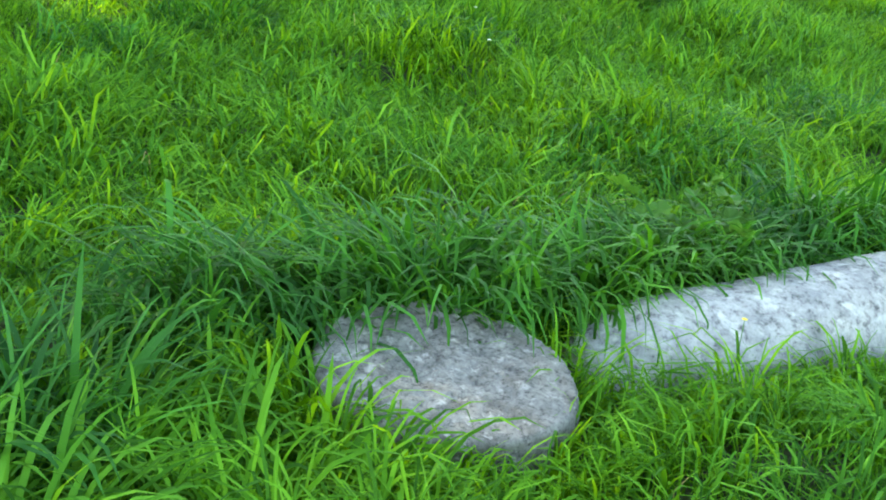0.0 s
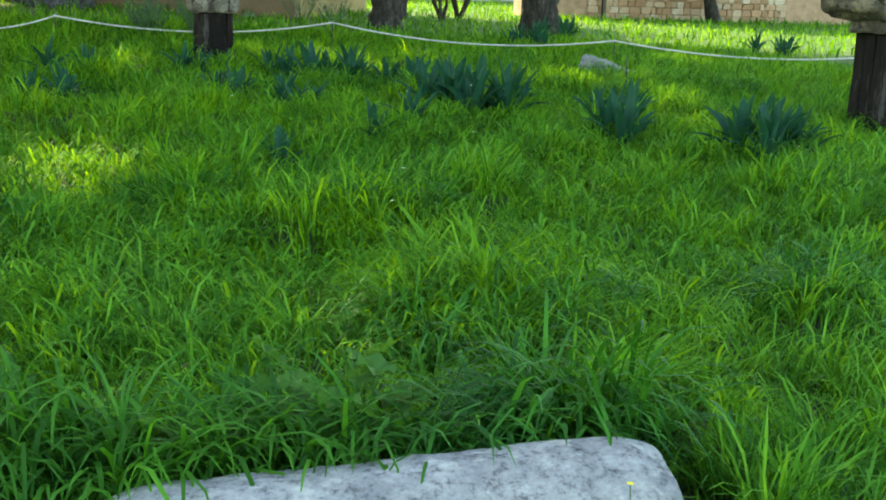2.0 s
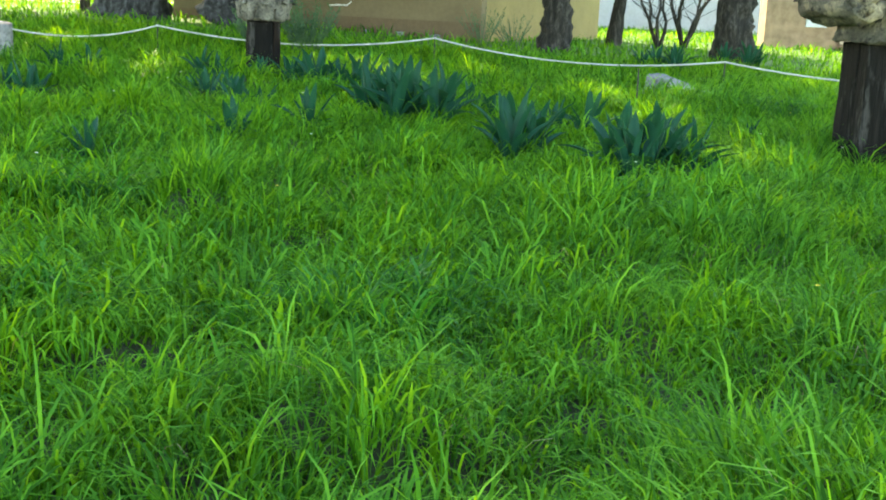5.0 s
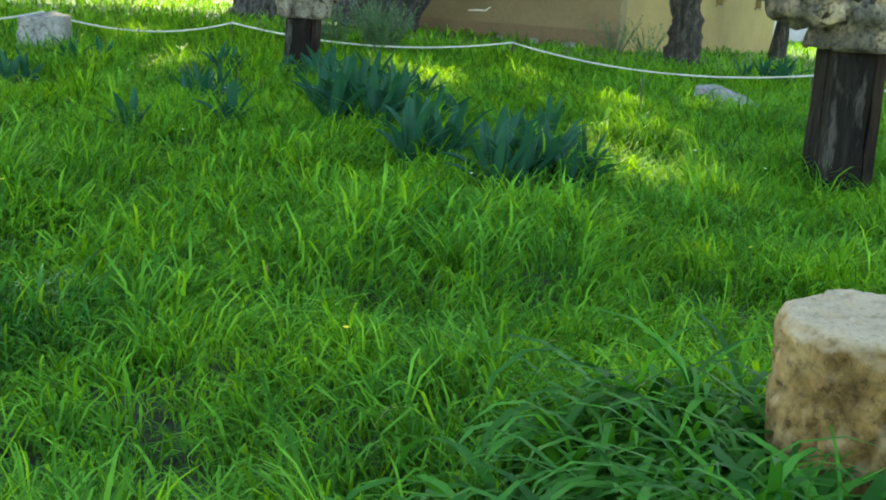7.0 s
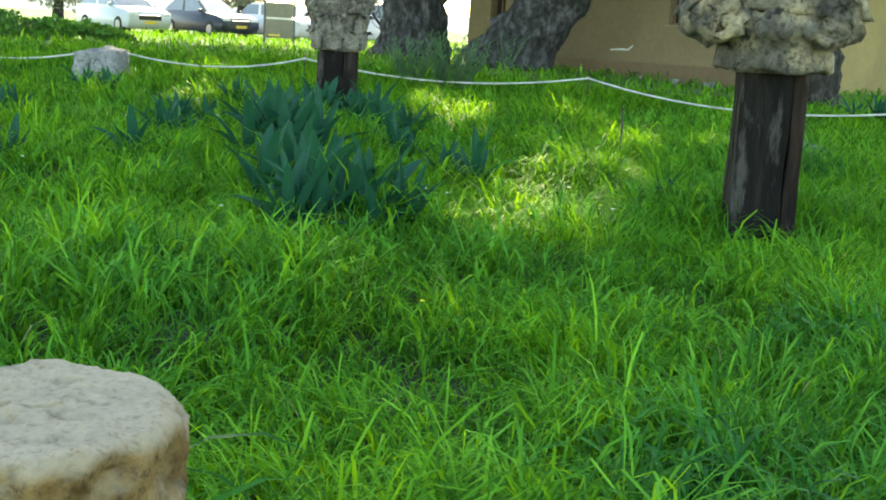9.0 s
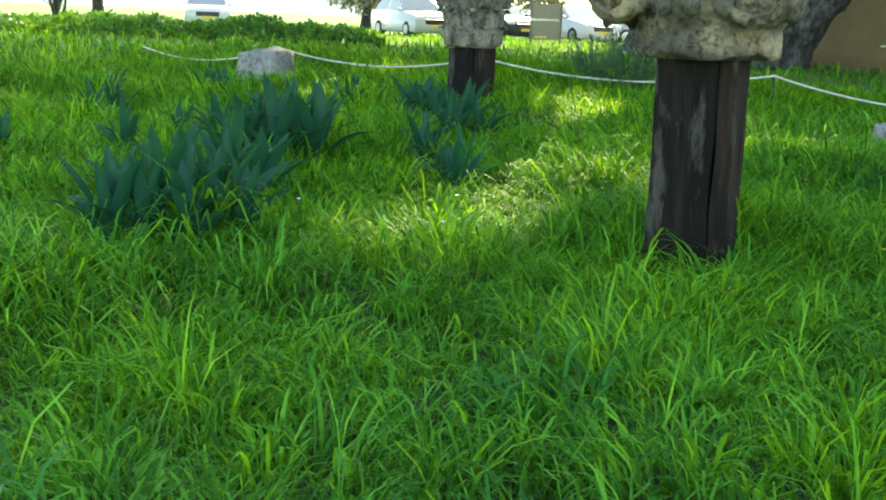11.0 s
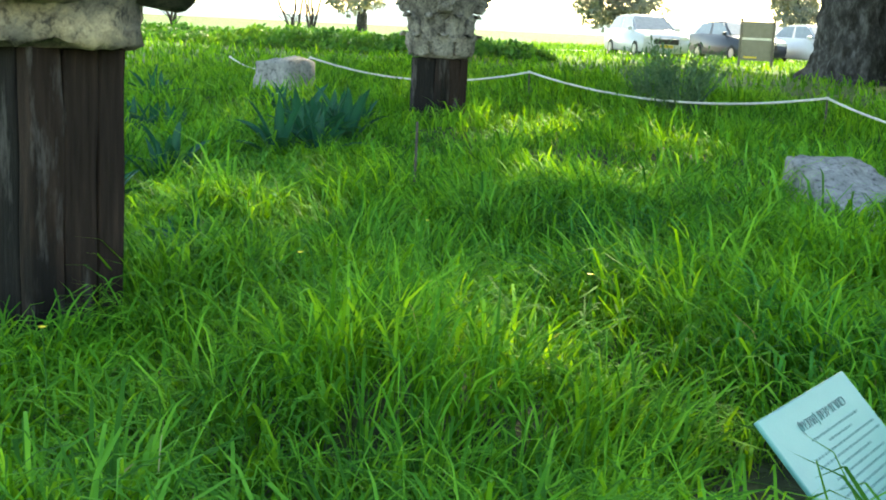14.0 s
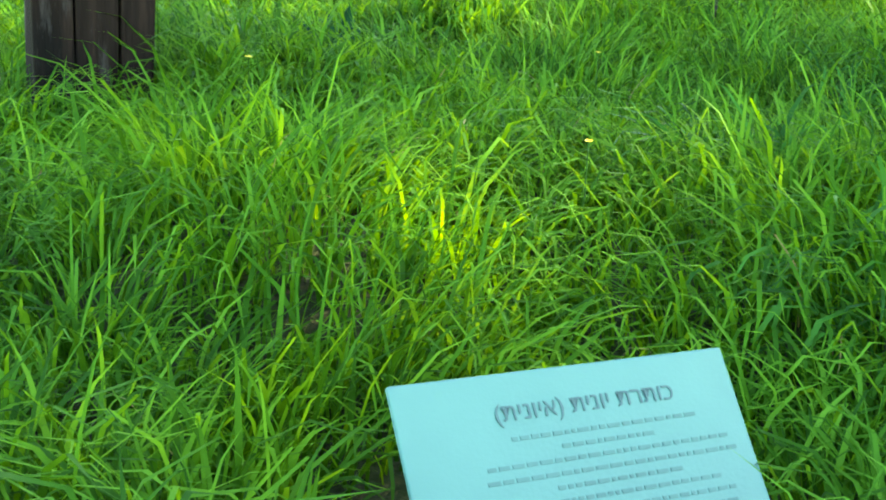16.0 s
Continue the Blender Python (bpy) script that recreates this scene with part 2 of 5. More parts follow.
def paler_top(mat, pale, lo, hi):
    """Upward faces turn towards a paler, mottled colour."""
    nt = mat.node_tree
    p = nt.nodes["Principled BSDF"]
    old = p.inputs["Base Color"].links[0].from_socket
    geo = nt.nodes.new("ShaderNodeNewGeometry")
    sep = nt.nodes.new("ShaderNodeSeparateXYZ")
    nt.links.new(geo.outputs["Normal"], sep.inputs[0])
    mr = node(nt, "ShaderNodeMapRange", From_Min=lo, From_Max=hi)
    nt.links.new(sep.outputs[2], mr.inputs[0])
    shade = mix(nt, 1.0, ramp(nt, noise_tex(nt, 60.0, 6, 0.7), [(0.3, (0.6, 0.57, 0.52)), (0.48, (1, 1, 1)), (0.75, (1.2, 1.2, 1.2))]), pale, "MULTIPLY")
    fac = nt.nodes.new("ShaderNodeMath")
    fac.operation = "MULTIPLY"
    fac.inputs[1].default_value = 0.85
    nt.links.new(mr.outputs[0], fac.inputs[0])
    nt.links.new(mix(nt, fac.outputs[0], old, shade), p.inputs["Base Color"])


GRANITE = stone("grey_granite", (0.29, 0.30, 0.32), (0.4, 0.41, 0.42), (0.15, 0.16, 0.18), (0.5, 0.51, 0.51), 1.2, 0.75)
GRANITE_WARM = stone("brownish_granite", (0.2, 0.2, 0.2), (0.28, 0.28, 0.275), (0.11, 0.105, 0.1), (0.45, 0.45, 0.45), 2.4, 0.7)
SANDSTONE = stone("tan_sandstone", (0.2, 0.125, 0.045), (0.3, 0.215, 0.1), (0.06, 0.033, 0.01), (0.3, 0.225, 0.12), 1.6, 0.4)
paler_top(SANDSTONE, (0.37, 0.31, 0.225), 0.0, 1.0)
MARBLE = stone("lichened_marble", (0.11, 0.1, 0.078), (0.38, 0.31, 0.19), (0.028, 0.028, 0.026), (0.013, 0.013, 0.013), 1.3, 0.95)
CARVED = stone("pitted_limestone", (0.15, 0.138, 0.115), (0.27, 0.25, 0.21), (0.04, 0.038, 0.034), (0.022, 0.022, 0.02), 1.7, 0.9)
FIELDSTONE = stone("pale_fieldstone", (0.21, 0.215, 0.22), (0.3, 0.3, 0.305), (0.14, 0.145, 0.145), (0.25, 0.26, 0.24), 1.0, 0.5)

def timber(name, dark, light):
    """Old railway-sleeper wood: streaky grain, blackened rot, greyed patches."""
    mat, nt, p = material(name)
    grain = noise_tex(nt, 9.0, 6, 0.6, (5.0, 5.0, 0.35))
    patches = noise_tex(nt, 2.6, 6, 0.7, (3.4, 3.4, 0.7))
    own = nt.nodes.new("ShaderNodeObjectInfo").outputs["Random"]
    tone = ramp(nt, own, [(0.0, dark), (1.0, light)])
    wood = mix(nt, 1.0, tone, ramp(nt, grain, [(0.3, (0.45, 0.45, 0.45)), (0.55, (1, 1, 1)), (0.75, (1.7, 1.6, 1.55))]), "MULTIPLY")
    rot = ramp(nt, noise_tex(nt, 1.7, 5, 0.6, (4.0, 4.0, 0.9)), [(0.5, (0, 0, 0)), (0.62, (0.85, 0.85, 0.85))])
    wood = mix(nt, rot, wood, (0.005, 0.005, 0.005))
    grey = ramp(nt, patches, [(0.56, (0, 0, 0)), (0.66, (0.7, 0.7, 0.7))])
    nt.links.new(mix(nt, grey, wood, (0.07, 0.066, 0.062)), p.inputs["Base Color"])
    p.inputs["Roughness"].default_value = 0.9
    p.inputs["Specular IOR Level"].default_value = 0.12
    bump(nt, grain, p, 0.9, 0.012)
    return mat


TIMBER = timber("weathered_timber", (0.008, 0.0075, 0.007), (0.014, 0.012, 0.011))
TIMBER_RED = timber("reddish_timber", (0.018, 0.0125, 0.01), (0.027, 0.0175, 0.0135))

mat, nt, p = material("rough_bark")
rid = noise_tex(nt, 4.0, 8, 0.7, (1.6, 1.6, 0.8))
nt.links.new(ramp(nt, rid, [(0.36, (0.006, 0.006, 0.006)), (0.5, (0.03, 0.032, 0.035)), (0.68, (0.12, 0.125, 0.138))]), p.inputs["Base Color"])
p.inputs["Roughness"].default_value = 0.95
bump(nt, rid, p, 1.0, 0.06)
BARK = mat
mat, nt, p = material("dark_bark")
rid = noise_tex(nt, 5.0, 8, 0.7, (2.2, 2.2, 0.5))
nt.links.new(ramp(nt, rid, [(0.36, (0.006, 0.006, 0.005)), (0.52, (0.026, 0.023, 0.02)), (0.68, (0.1, 0.09, 0.078))]), p.inputs["Base Color"])
p.inputs["Roughness"].default_value = 0.95
bump(nt, rid, p, 1.0, 0.05)
DARKBARK = mat
ROPE = plain("white_rope", (0.46, 0.47, 0.46), 0.8, 0, 0.2, 30.0, 0.3)
STAKE = plain("rusty_stake", (0.04, 0.035, 0.03), 0.8)


def plaster(name, color):
    mat, nt, p = material(name)
    c1 = ramp(nt, noise_tex(nt, 0.7, 5), [(0.3, tuple(c * 0.82 for c in color)), (0.7, tuple(c * 1.1 for c in color))])
    c2 = ramp(nt, noise_tex(nt, 12.0, 6), [(0.3, (0.88, 0.88, 0.88)), (0.7, (1.06, 1.06, 1.06))])
    nt.links.new(mix(nt, 1.0, c1, c2, "MULTIPLY"), p.inputs["Base Color"])
    p.inputs["Roughness"].default_value = 0.9
    bump(nt, noise_tex(nt, 60.0, 4), p, 0.25)
    return mat


# one plaster in two tones: shaded front, and a side coloured as better lit
OCHRE = plaster("ochre_plaster_shaded", (0.2, 0.152, 0.088))
OCHRE_LIT = plaster("ochre_plaster_lit", (0.31, 0.235, 0.095))
FOOT = plaster("earth_stained_plaster", (0.175, 0.122, 0.072))
PALEWALL = plaster("pale_haze_grey", (0.5, 0.53, 0.56))
DARKGLASS = plain("dark_window", (0.03, 0.028, 0.025), 0.15)
FRAMEWOOD = plain("window_frame_brown", (0.16, 0.1, 0.06), 0.7)
SILL = plain("ochre_sill", (0.24, 0.19, 0.12), 0.85)
ROOFT = plain("roof_tile", (0.3, 0.14, 0.08), 0.8)

mat, nt, p = material("wall_stone")
oi = nt.nodes.new("ShaderNodeObjectInfo")
hue = ramp(nt, oi.outputs["Random"], [(0.0, (0.33, 0.2, 0.12)), (0.45, (0.46, 0.3, 0.19)), (0.75, (0.52, 0.41, 0.3)), (1.0, (0.6, 0.52, 0.42))])
nt.links.new(mix(nt, 1.0, hue, ramp(nt, noise_tex(nt, 9.0, 6), [(0.3, (0.7, 0.7, 0.7)), (0.7, (1.1, 1.1, 1.1))]), "MULTIPLY"), p.inputs["Base Color"])
p.inputs["Roughness"].default_value = 0.95
bump(nt, noise_tex(nt, 20.0, 6), p, 0.7, 0.02)
WALLSTONE = mat
MORTAR = plain("earth_mortar", (0.36, 0.24, 0.16), 0.95, 0, 0.3, 3.0, 0.5)

mat, nt, p = material("mint_panel")
c = ramp(nt, noise_tex(nt, 5.0, 5), [(0.3, (0.085, 0.26, 0.235)), (0.7, (0.098, 0.29, 0.26))])
nt.links.new(c, p.inputs["Base Color"])
p.inputs["Roughness"].default_value = 0.33
bump(nt, noise_tex(nt, 120.0, 3), p, 0.05)
MINT = mat
FAINT = plain("faded_print", (0.066, 0.195, 0.182), 0.5)
INK = plain("faded_ink", (0.06, 0.15, 0.155), 0.5)
POSTGREEN = plain("dark_green_steel", (0.03, 0.11, 0.09), 0.5, 0.2)
GALV = plain("galvanised_pole", (0.55, 0.6, 0.66), 0.45, 0.3)
BOARDM = plain("notice_board_dark", (0.055, 0.058, 0.05), 0.35)
BOARDP = plain("notice_board_panel", (0.13, 0.135, 0.115), 0.25)
BAND = plain("white_band", (0.7, 0.7, 0.68), 0.5)
CARWHITE = plain("white_car_paint", (0.5, 0.52, 0.55), 0.22, 0, 0.03)
CARGREY = plain("dark_car_paint", (0.02, 0.026, 0.036), 0.4, 0.0, 0.05)
CARSILVER = plain("silver_car_paint", (0.5, 0.53, 0.57), 0.25, 0.3, 0.03)
TYRE = plain("tyre_rubber", (0.02, 0.02, 0.02), 0.8)
RIM = plain("alloy_rim", (0.4, 0.41, 0.43), 0.35, 0.8)
# light bluish base carries the reflected sky in the panes
CARGLASS = plain("car_glass", (0.16, 0.19, 0.21), 0.05)
LAMP = plain("headlight_glass", (0.7, 0.72, 0.74), 0.1)
PLATE = plain("yellow_plate", (0.7, 0.5, 0.05), 0.5)
GRILLE = plain("black_grille", (0.012, 0.012, 0.012), 0.4)
# pale colour and a faint glow put distance haze into the tree line
HAZE = plain("distant_trees_haze_glow", (0.33, 0.4, 0.42), 1.0, 0, 0.15, 0.02)
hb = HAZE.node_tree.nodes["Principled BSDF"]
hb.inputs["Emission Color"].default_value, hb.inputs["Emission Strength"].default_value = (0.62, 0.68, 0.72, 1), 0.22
PAVE = plain("pale_gravel", (0.5, 0.46, 0.38), 0.95, 0, 0.2, 2.0, 0.5)

# ---- ground ----
def ground_sheet():
    xs = np.unique(np.concatenate([np.linspace(-2500, -60, 12), np.linspace(-60, -12, 25), np.linspace(-12, 10, 190), np.linspace(10, 60, 25), np.linspace(60, 2500, 12)]))
    ys = np.unique(np.concatenate([np.linspace(-2500, -20, 10), np.linspace(-20, -2, 10), np.linspace(-2, 20, 190), np.linspace(20, 60, 26), np.linspace(60, 3000, 14)]))
    X, Y = np.meshgrid(xs, ys)
    Z = ground_z(X, Y)
    V = np.stack([X.ravel(), Y.ravel(), Z.ravel()], 1)
    n = len(xs)
    F = [(j * n + i, j * n + i + 1, (j + 1) * n + i + 1, (j + 1) * n + i) for j in range(len(ys) - 1) for i in range(n - 1)]
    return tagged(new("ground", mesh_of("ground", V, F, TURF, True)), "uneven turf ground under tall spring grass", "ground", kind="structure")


ground_sheet()

def sward(x, y):
    """How tall the grass stands at a spot, 0.2 to about 1.6, and where it leans."""
    d1, a1, k1 = hummocks(x, y, 0.95, 301)
    d2, a2, k2 = hummocks(x, y, 0.34, 401)
    dome1, dome2 = np.clip(1.05 - d1 ** 2, 0, 1), np.clip(1.1 - d2 ** 2, 0, 1)
    tall = 0.5 + dome1 * (0.1 + 0.3 * k1) + dome2 * (0.1 + 0.5 * k2)
    f = 2 * math.pi * (vnoise(x, y, 1.3, 31) * 1.3)
    lx = 0.6 * np.cos(a1) * d1 + 0.7 * np.cos(a2) * d2 + 0.4 * np.cos(f)
    ly = 0.6 * np.sin(a1) * d1 + 0.7 * np.sin(a2) * d2 + 0.4 * np.sin(f) - 0.2
    return tall, np.arctan2(ly, lx)


def grass_mesh(name, n, area, segs, height, width, mat, seed, lean=0.5, tuft=1.0, bend=(0.5, 1.7), keep=None, place=None, outward=None, tall=None):
    """Blades of grass as curved, tapering strips. area: x0, x1, y0, y1."""
    rng = np.random.default_rng(seed)
    if place is None:
        x = rng.uniform(area[0], area[1], n)
        y = rng.uniform(area[2], area[3], n)
        dens = 0.35 + 0.65 * smooth01((vnoise(x, y, 0.35, seed + 1) * 0.5 + vnoise(x, y, 0.12, seed + 2) * 0.5 - 0.25) * 2.2)
        ok = rng.uniform(0, 1, n) < dens
    else:
        x, y = place
        ok = np.ones(len(x), bool)
    for cx, cy, r in FREE:
        ok &= (x - cx) ** 2 + (y - cy) ** 2 > r * r
    (ax, ay), (bx, by) = FALLEN
    t = np.clip(((x - ax) * (bx - ax) + (y - ay) * (by - ay)) / ((bx - ax) ** 2 + (by - ay) ** 2), 0, 1)
    ok &= (x - ax - t * (bx - ax)) ** 2 + (y - ay - t * (by - ay)) ** 2 > 0.2 ** 2
    if keep is not None:
        ok &= keep(x, y, rng)
    x, y = x[ok], y[ok]
    n = len(x)
    outward = outward[ok] if outward is not None else None
    tall = tall[ok] if tall is not None else None
    big, field = sward(x, y)
    h = height * (1 + (big - 1) * tuft) * rng.uniform(0.55, 1.3, n)
    az = field + rng.normal(0, 1.15, n)
    if outward is not None:
        az = outward + rng.normal(0, 0.55, n)
        h = height * tall * rng.uniform(0.6, 1.25, n)
    th0 = np.abs(rng.normal(0.12, 0.22, n)) * (0.6 + lean)
    kap = rng.uniform(bend[0], bend[1], n) * (0.5 + vnoise(x, y, 0.6, 33))
    w = width * rng.uniform(0.45, 1.45, n)
    dx, dy = np.cos(az), np.sin(az)
    twist = rng.normal(0, 0.5, n)
    px, py = -np.sin(az + twist), np.cos(az + twist)
    pos = np.zeros((n, segs + 1, 3))
    pos[:, 0] = np.stack([x, y, ground_z(x, y) - 0.015], 1)
    for s in range(segs):
        th = th0 + kap * ((s + 0.5) / segs) ** 1.8 * 1.45
        st = h / segs
        pos[:, s + 1, 0] = pos[:, s, 0] + np.sin(th) * dx * st
        pos[:, s + 1, 1] = pos[:, s, 1] + np.sin(th) * dy * st
        pos[:, s + 1, 2] = pos[:, s, 2] + np.cos(th) * st
    vc = 2 * segs + 1
    V = np.zeros((n, vc, 3))
    for s in range(segs):
        k = s / segs
        ww = w * (0.75 + 0.5 * k if k < 0.5 else 1.0 - (k - 0.5) * 1.1) * 0.5
        off = np.stack([px * ww, py * ww, np.zeros(n)], 1)
        V[:, 2 * s] = pos[:, s] - off
        V[:, 2 * s + 1] = pos[:, s] + off
    V[:, vc - 1] = pos[:, segs]
    tpl, sizes = [], []
    for s in range(segs - 1):
        tpl += [2 * s, 2 * s + 1, 2 * s + 3, 2 * s + 2]
        sizes.append(4)
    tpl += [2 * segs - 2, 2 * segs - 1, 2 * segs]
    sizes.append(3)
    loops = (np.arange(n)[:, None] * vc + np.array(tpl)[None, :]).ravel().astype(np.int32)
    tot = np.tile(np.array(sizes, np.int32), n)
    start = np.concatenate([[0], np.cumsum(tot)[:-1]]).astype(np.int32)
    return V.reshape(-1, 3), loops, start


def blades_object(name, chunks, mat, label, category):
    me = bpy.data.meshes.new(name)
    vs, ls, ss, vo, lo = [], [], [], 0, 0
    for V, loops, start in chunks:
        vs.append(V)
        ls.append(loops + vo)
        ss.append(start + lo)
        vo += len(V)
        lo += len(loops)
    V, L, S = np.concatenate(vs), np.concatenate(ls), np.concatenate(ss)
    me.vertices.add(len(V))
    me.vertices.foreach_set("co", V.ravel().astype(np.float32))
    me.loops.add(len(L))
    me.loops.foreach_set("vertex_index", L.astype(np.int32))
    me.polygons.add(len(S))
    me.polygons.foreach_set("loop_start", S.astype(np.int32))
    me.polygons.foreach_set("use_smooth", np.ones(len(S), bool))
    me.update(calc_edges=True)
    me.materials.append(mat)
    return tagged(new(name, me), label, category, kind="stuff")


TRODDEN = [(-9.5, 0.4), (-7.0, 0.2), (-4.0, -0.4), (0.0, 0.1), (2.4, 1.3), (4.0, 2.6), (6.0, 5.0), (7.0, 8.0), (7.4, 9.7), (6.6, 13.5)]


def from_path(x, y):
    """Distance from the trodden path round the lawn."""
    best = np.full(len(x), 99.0)
    for (ax, ay), (bx, by) in zip(TRODDEN, TRODDEN[1:]):
        t = np.clip(((x - ax) * (bx - ax) + (y - ay) * (by - ay)) / ((bx - ax) ** 2 + (by - ay) ** 2), 0, 1)
        best = np.minimum(best, np.hypot(x - ax - t * (bx - ax), y - ay - t * (by - ay)))
    return best


def on_lawn(x, y):
    line = np.where(x < 0, 0.4, np.where(x < 4, 0.4 + x * 0.75, 3.4 + (x - 4) * 2.4))
    return y - line > 0.3


def verge(x, y, rng):
    """The lawn along the path."""
    d = from_path(x, y)
    return on_lawn(x, y) & (d > 0.7) & (d < 4.6)


def inner(x, y, rng):
    """The lawn further in, thinner with distance."""
    d = from_path(x, y)
    return on_lawn(x, y) & (d >= 4.6) & (rng.uniform(0, 1, len(x)) < np.clip(1.55 - d / 9.0, 0.4, 1.0))


near = grass_mesh("grass", 225000, (-8.5, 7.5, 1.0, 13.5), 4, 0.25, 0.009, GRASS, 1, keep=verge, bend=(0.8, 2.7), lean=0.7)
near_in = grass_mesh("grass", 155000, (-8.5, 7.5, 3.0, 13.5), 3, 0.26, 0.0115, GRASS, 5, keep=inner, bend=(0.8, 2.5), lean=0.7)


def tussocks(n, area, blades, radius, seed, keep):
    """Tufts: blades that spring from one foot and fall outwards."""
    rng = np.random.default_rng(seed)
    cx, cy = rng.uniform(area[0], area[1], n), rng.uniform(area[2], area[3], n)
    ok = keep(cx, cy, rng)
    cx, cy = cx[ok], cy[ok]
    k = len(cx)
    a = rng.uniform(0, 2 * math.pi, (k, blades))
    r = radius * np.sqrt(rng.uniform(0, 1, (k, blades))) * rng.uniform(0.6, 1.4, (k, 1))
    high, way = sward(cx, cy)
    tall = (high * rng.uniform(0.6, 1.3, k))[:, None] * np.ones((1, blades))
    # each tuft falls partly the way its mound leans
    fall = np.arctan2(np.sin(a) + 0.8 * np.sin(way)[:, None], np.cos(a) + 0.8 * np.cos(way)[:, None])
    return ((cx[:, None] + r * np.cos(a)).ravel(), (cy[:, None] + r * np.sin(a)).ravel()), fall.ravel(), tall.ravel()


spots, out_a, tall_k = tussocks(11500, (-8.5, 7.5, 1.0, 13.5), 20, 0.06, 51, verge)
tufts = grass_mesh("grass", 0, None, 4, 0.31, 0.0092, GRASS, 52, bend=(1.0, 3.2), lean=0.6, place=spots, outward=out_a, tall=tall_k)
spots, out_a, tall_k = tussocks(11000, (-8.5, 7.5, 3.0, 13.5), 18, 0.07, 54, inner)
tufts_in = grass_mesh("grass", 0, None, 3, 0.33, 0.013, GRASS, 55, bend=(0.9, 2.8), lean=0.5, place=spots, outward=out_a, tall=tall_k)
middle = grass_mesh("grass", 95000, (-11, 8, 12.5, 22), 3, 0.3, 0.015, GRASS, 2, bend=(0.7, 2.2))
behind = grass_mesh("grass", 14000, (-10, 11, -4, 3.5), 3, 0.3, 0.012, GRASS, 6)
lush = grass_mesh("grass", 13000, (1.6, 6.2, 9.3, 13.4), 4, 0.36, 0.009, GRASS, 53, bend=(0.8, 2.4), lean=0.5, tuft=0.8)
blades_object("grass", [near, near_in, tufts, tufts_in, lush, middle, behind], GRASS, "tall bright green spring grass, tangled and bent over", "grass")
far = grass_mesh("meadow_grass", 70000, (-45, 30, 20, 62), 2, 0.26, 0.035, GRASS, 3)
side = grass_mesh("meadow_grass", 32000, (-42, -10.5, 4, 20.5), 2, 0.28, 0.03, GRASS, 4)
blades_object("meadow_grass", [far, side], GRASS, "green meadow grass around the trees and car park", "grass")


def clump_spots(spots, n, r, seed):
    rng = np.random.default_rng(seed)
    xs, ys = [], []
    for cx, cy, k in spots:
        m = int(n * k)
        a, q = rng.uniform(0, 2 * math.pi, m), r * k ** 0.5 * np.sqrt(rng.uniform(0, 1, m))
        xs.append(cx + q * np.cos(a))
        ys.append(cy + q * np.sin(a))
    return np.concatenate(xs), np.concatenate(ys)


back_row = [(-5.6 + 0.24 * i, 3.22 + 0.1 * math.sin(i * 1.7) + (0.12 if i < 4 else 0), 0.8) for i in range(14)]
coarse = grass_mesh("coarse_grass", 0, None, 6, 0.54, 0.016, COARSE, 8, tuft=0.4, place=clump_spots(back_row + [(-6.2, 2.9, 1.4), (-6.6, 3.6, 1.2)], 280, 0.24, 8), bend=(0.9, 2.3), lean=0.6)
drum_side = [(1.58 + 0.18 * (i % 4) + 0.05 * (i // 4), 3.05 + 0.24 * (i // 4) + 0.05 * (i % 2), 0.75) for i in range(24)]
coarse2 = grass_mesh("coarse_grass", 0, None, 7, 0.56, 0.026, COARSE, 9, tuft=0.4, place=clump_spots(drum_side, 120, 0.2, 9), bend=(1.3, 2.7), lean=0.45)
lush_spots = [(-2.4, 6.65, 1.6), (-2.0, 4.6, 1.3), (-0.5, 5.1, 1.2), (-2.9, 4.4, 1.2), (-2.4, 4.1, 1.0), (-1.05, 4.7, 0.8), (-0.6, 4.7, 1.0), (0.8, 6.9, 0.8), (-3.6, 7.4, 1.4), (-4.6, 6.6, 1.2), (3.4, 5.6, 1.0), (4.2, 6.3, 0.8), (3.9, 11.6, 1.2), (3.2, 12.4, 1.3), (4.8, 11.5, 0.8), (3.6, 7.4, 0.7)]
coarse4 = grass_mesh("coarse_grass", 0, None, 5, 0.34, 0.0125, COARSE, 14, tuft=0.5, place=clump_spots(lush_spots, 260, 0.3, 14), bend=(1.0, 2.8), lean=0.6)
tall_w = grass_mesh("grass", 0, None, 6, 0.42, 0.015, GRASS, 10, tuft=0.4, place=clump_spots([(-6.3 + 0.3 * (i % 4), 2.5 + 0.24 * (i // 4), 0.7) for i in range(12)], 110, 0.2, 10), bend=(0.9, 2.2), lean=0.6)
ring_a = [(POST_A[0] + 0.42 * math.cos(k), POST_A[1] + 0.42 * math.sin(k), 1.0) for k in range(6)]
ring_b = [(POST_B[0] + 0.34 * math.cos(k), POST_B[1] + 0.34 * math.sin(k), 0.6) for k in range(6)]
tall_a = grass_mesh("grass", 0, None, 4, 0.45, 0.011, GRASS, 61, place=clump_spots(ring_a, 110, 0.24, 61), bend=(0.6, 2.0))
tall_b = grass_mesh("grass", 0, None, 5, 0.36, 0.009, GRASS, 62, place=clump_spots(ring_b, 90, 0.2, 62), bend=(0.9, 2.6))
front = [(-5.42 + 0.17 * k, 2.42 - 0.02 * k, 0.7) for k in range(7)] + [(-4.1 + 0.2 * k, 2.42, 0.7) for k in range(9)] + [(-2.2, 2.6, 0.8), (-2.15, 2.9, 0.8), (-4.5, 2.75, 0.8), (-4.42, 2.95, 0.8), (-5.45, 2.7, 0.8)]
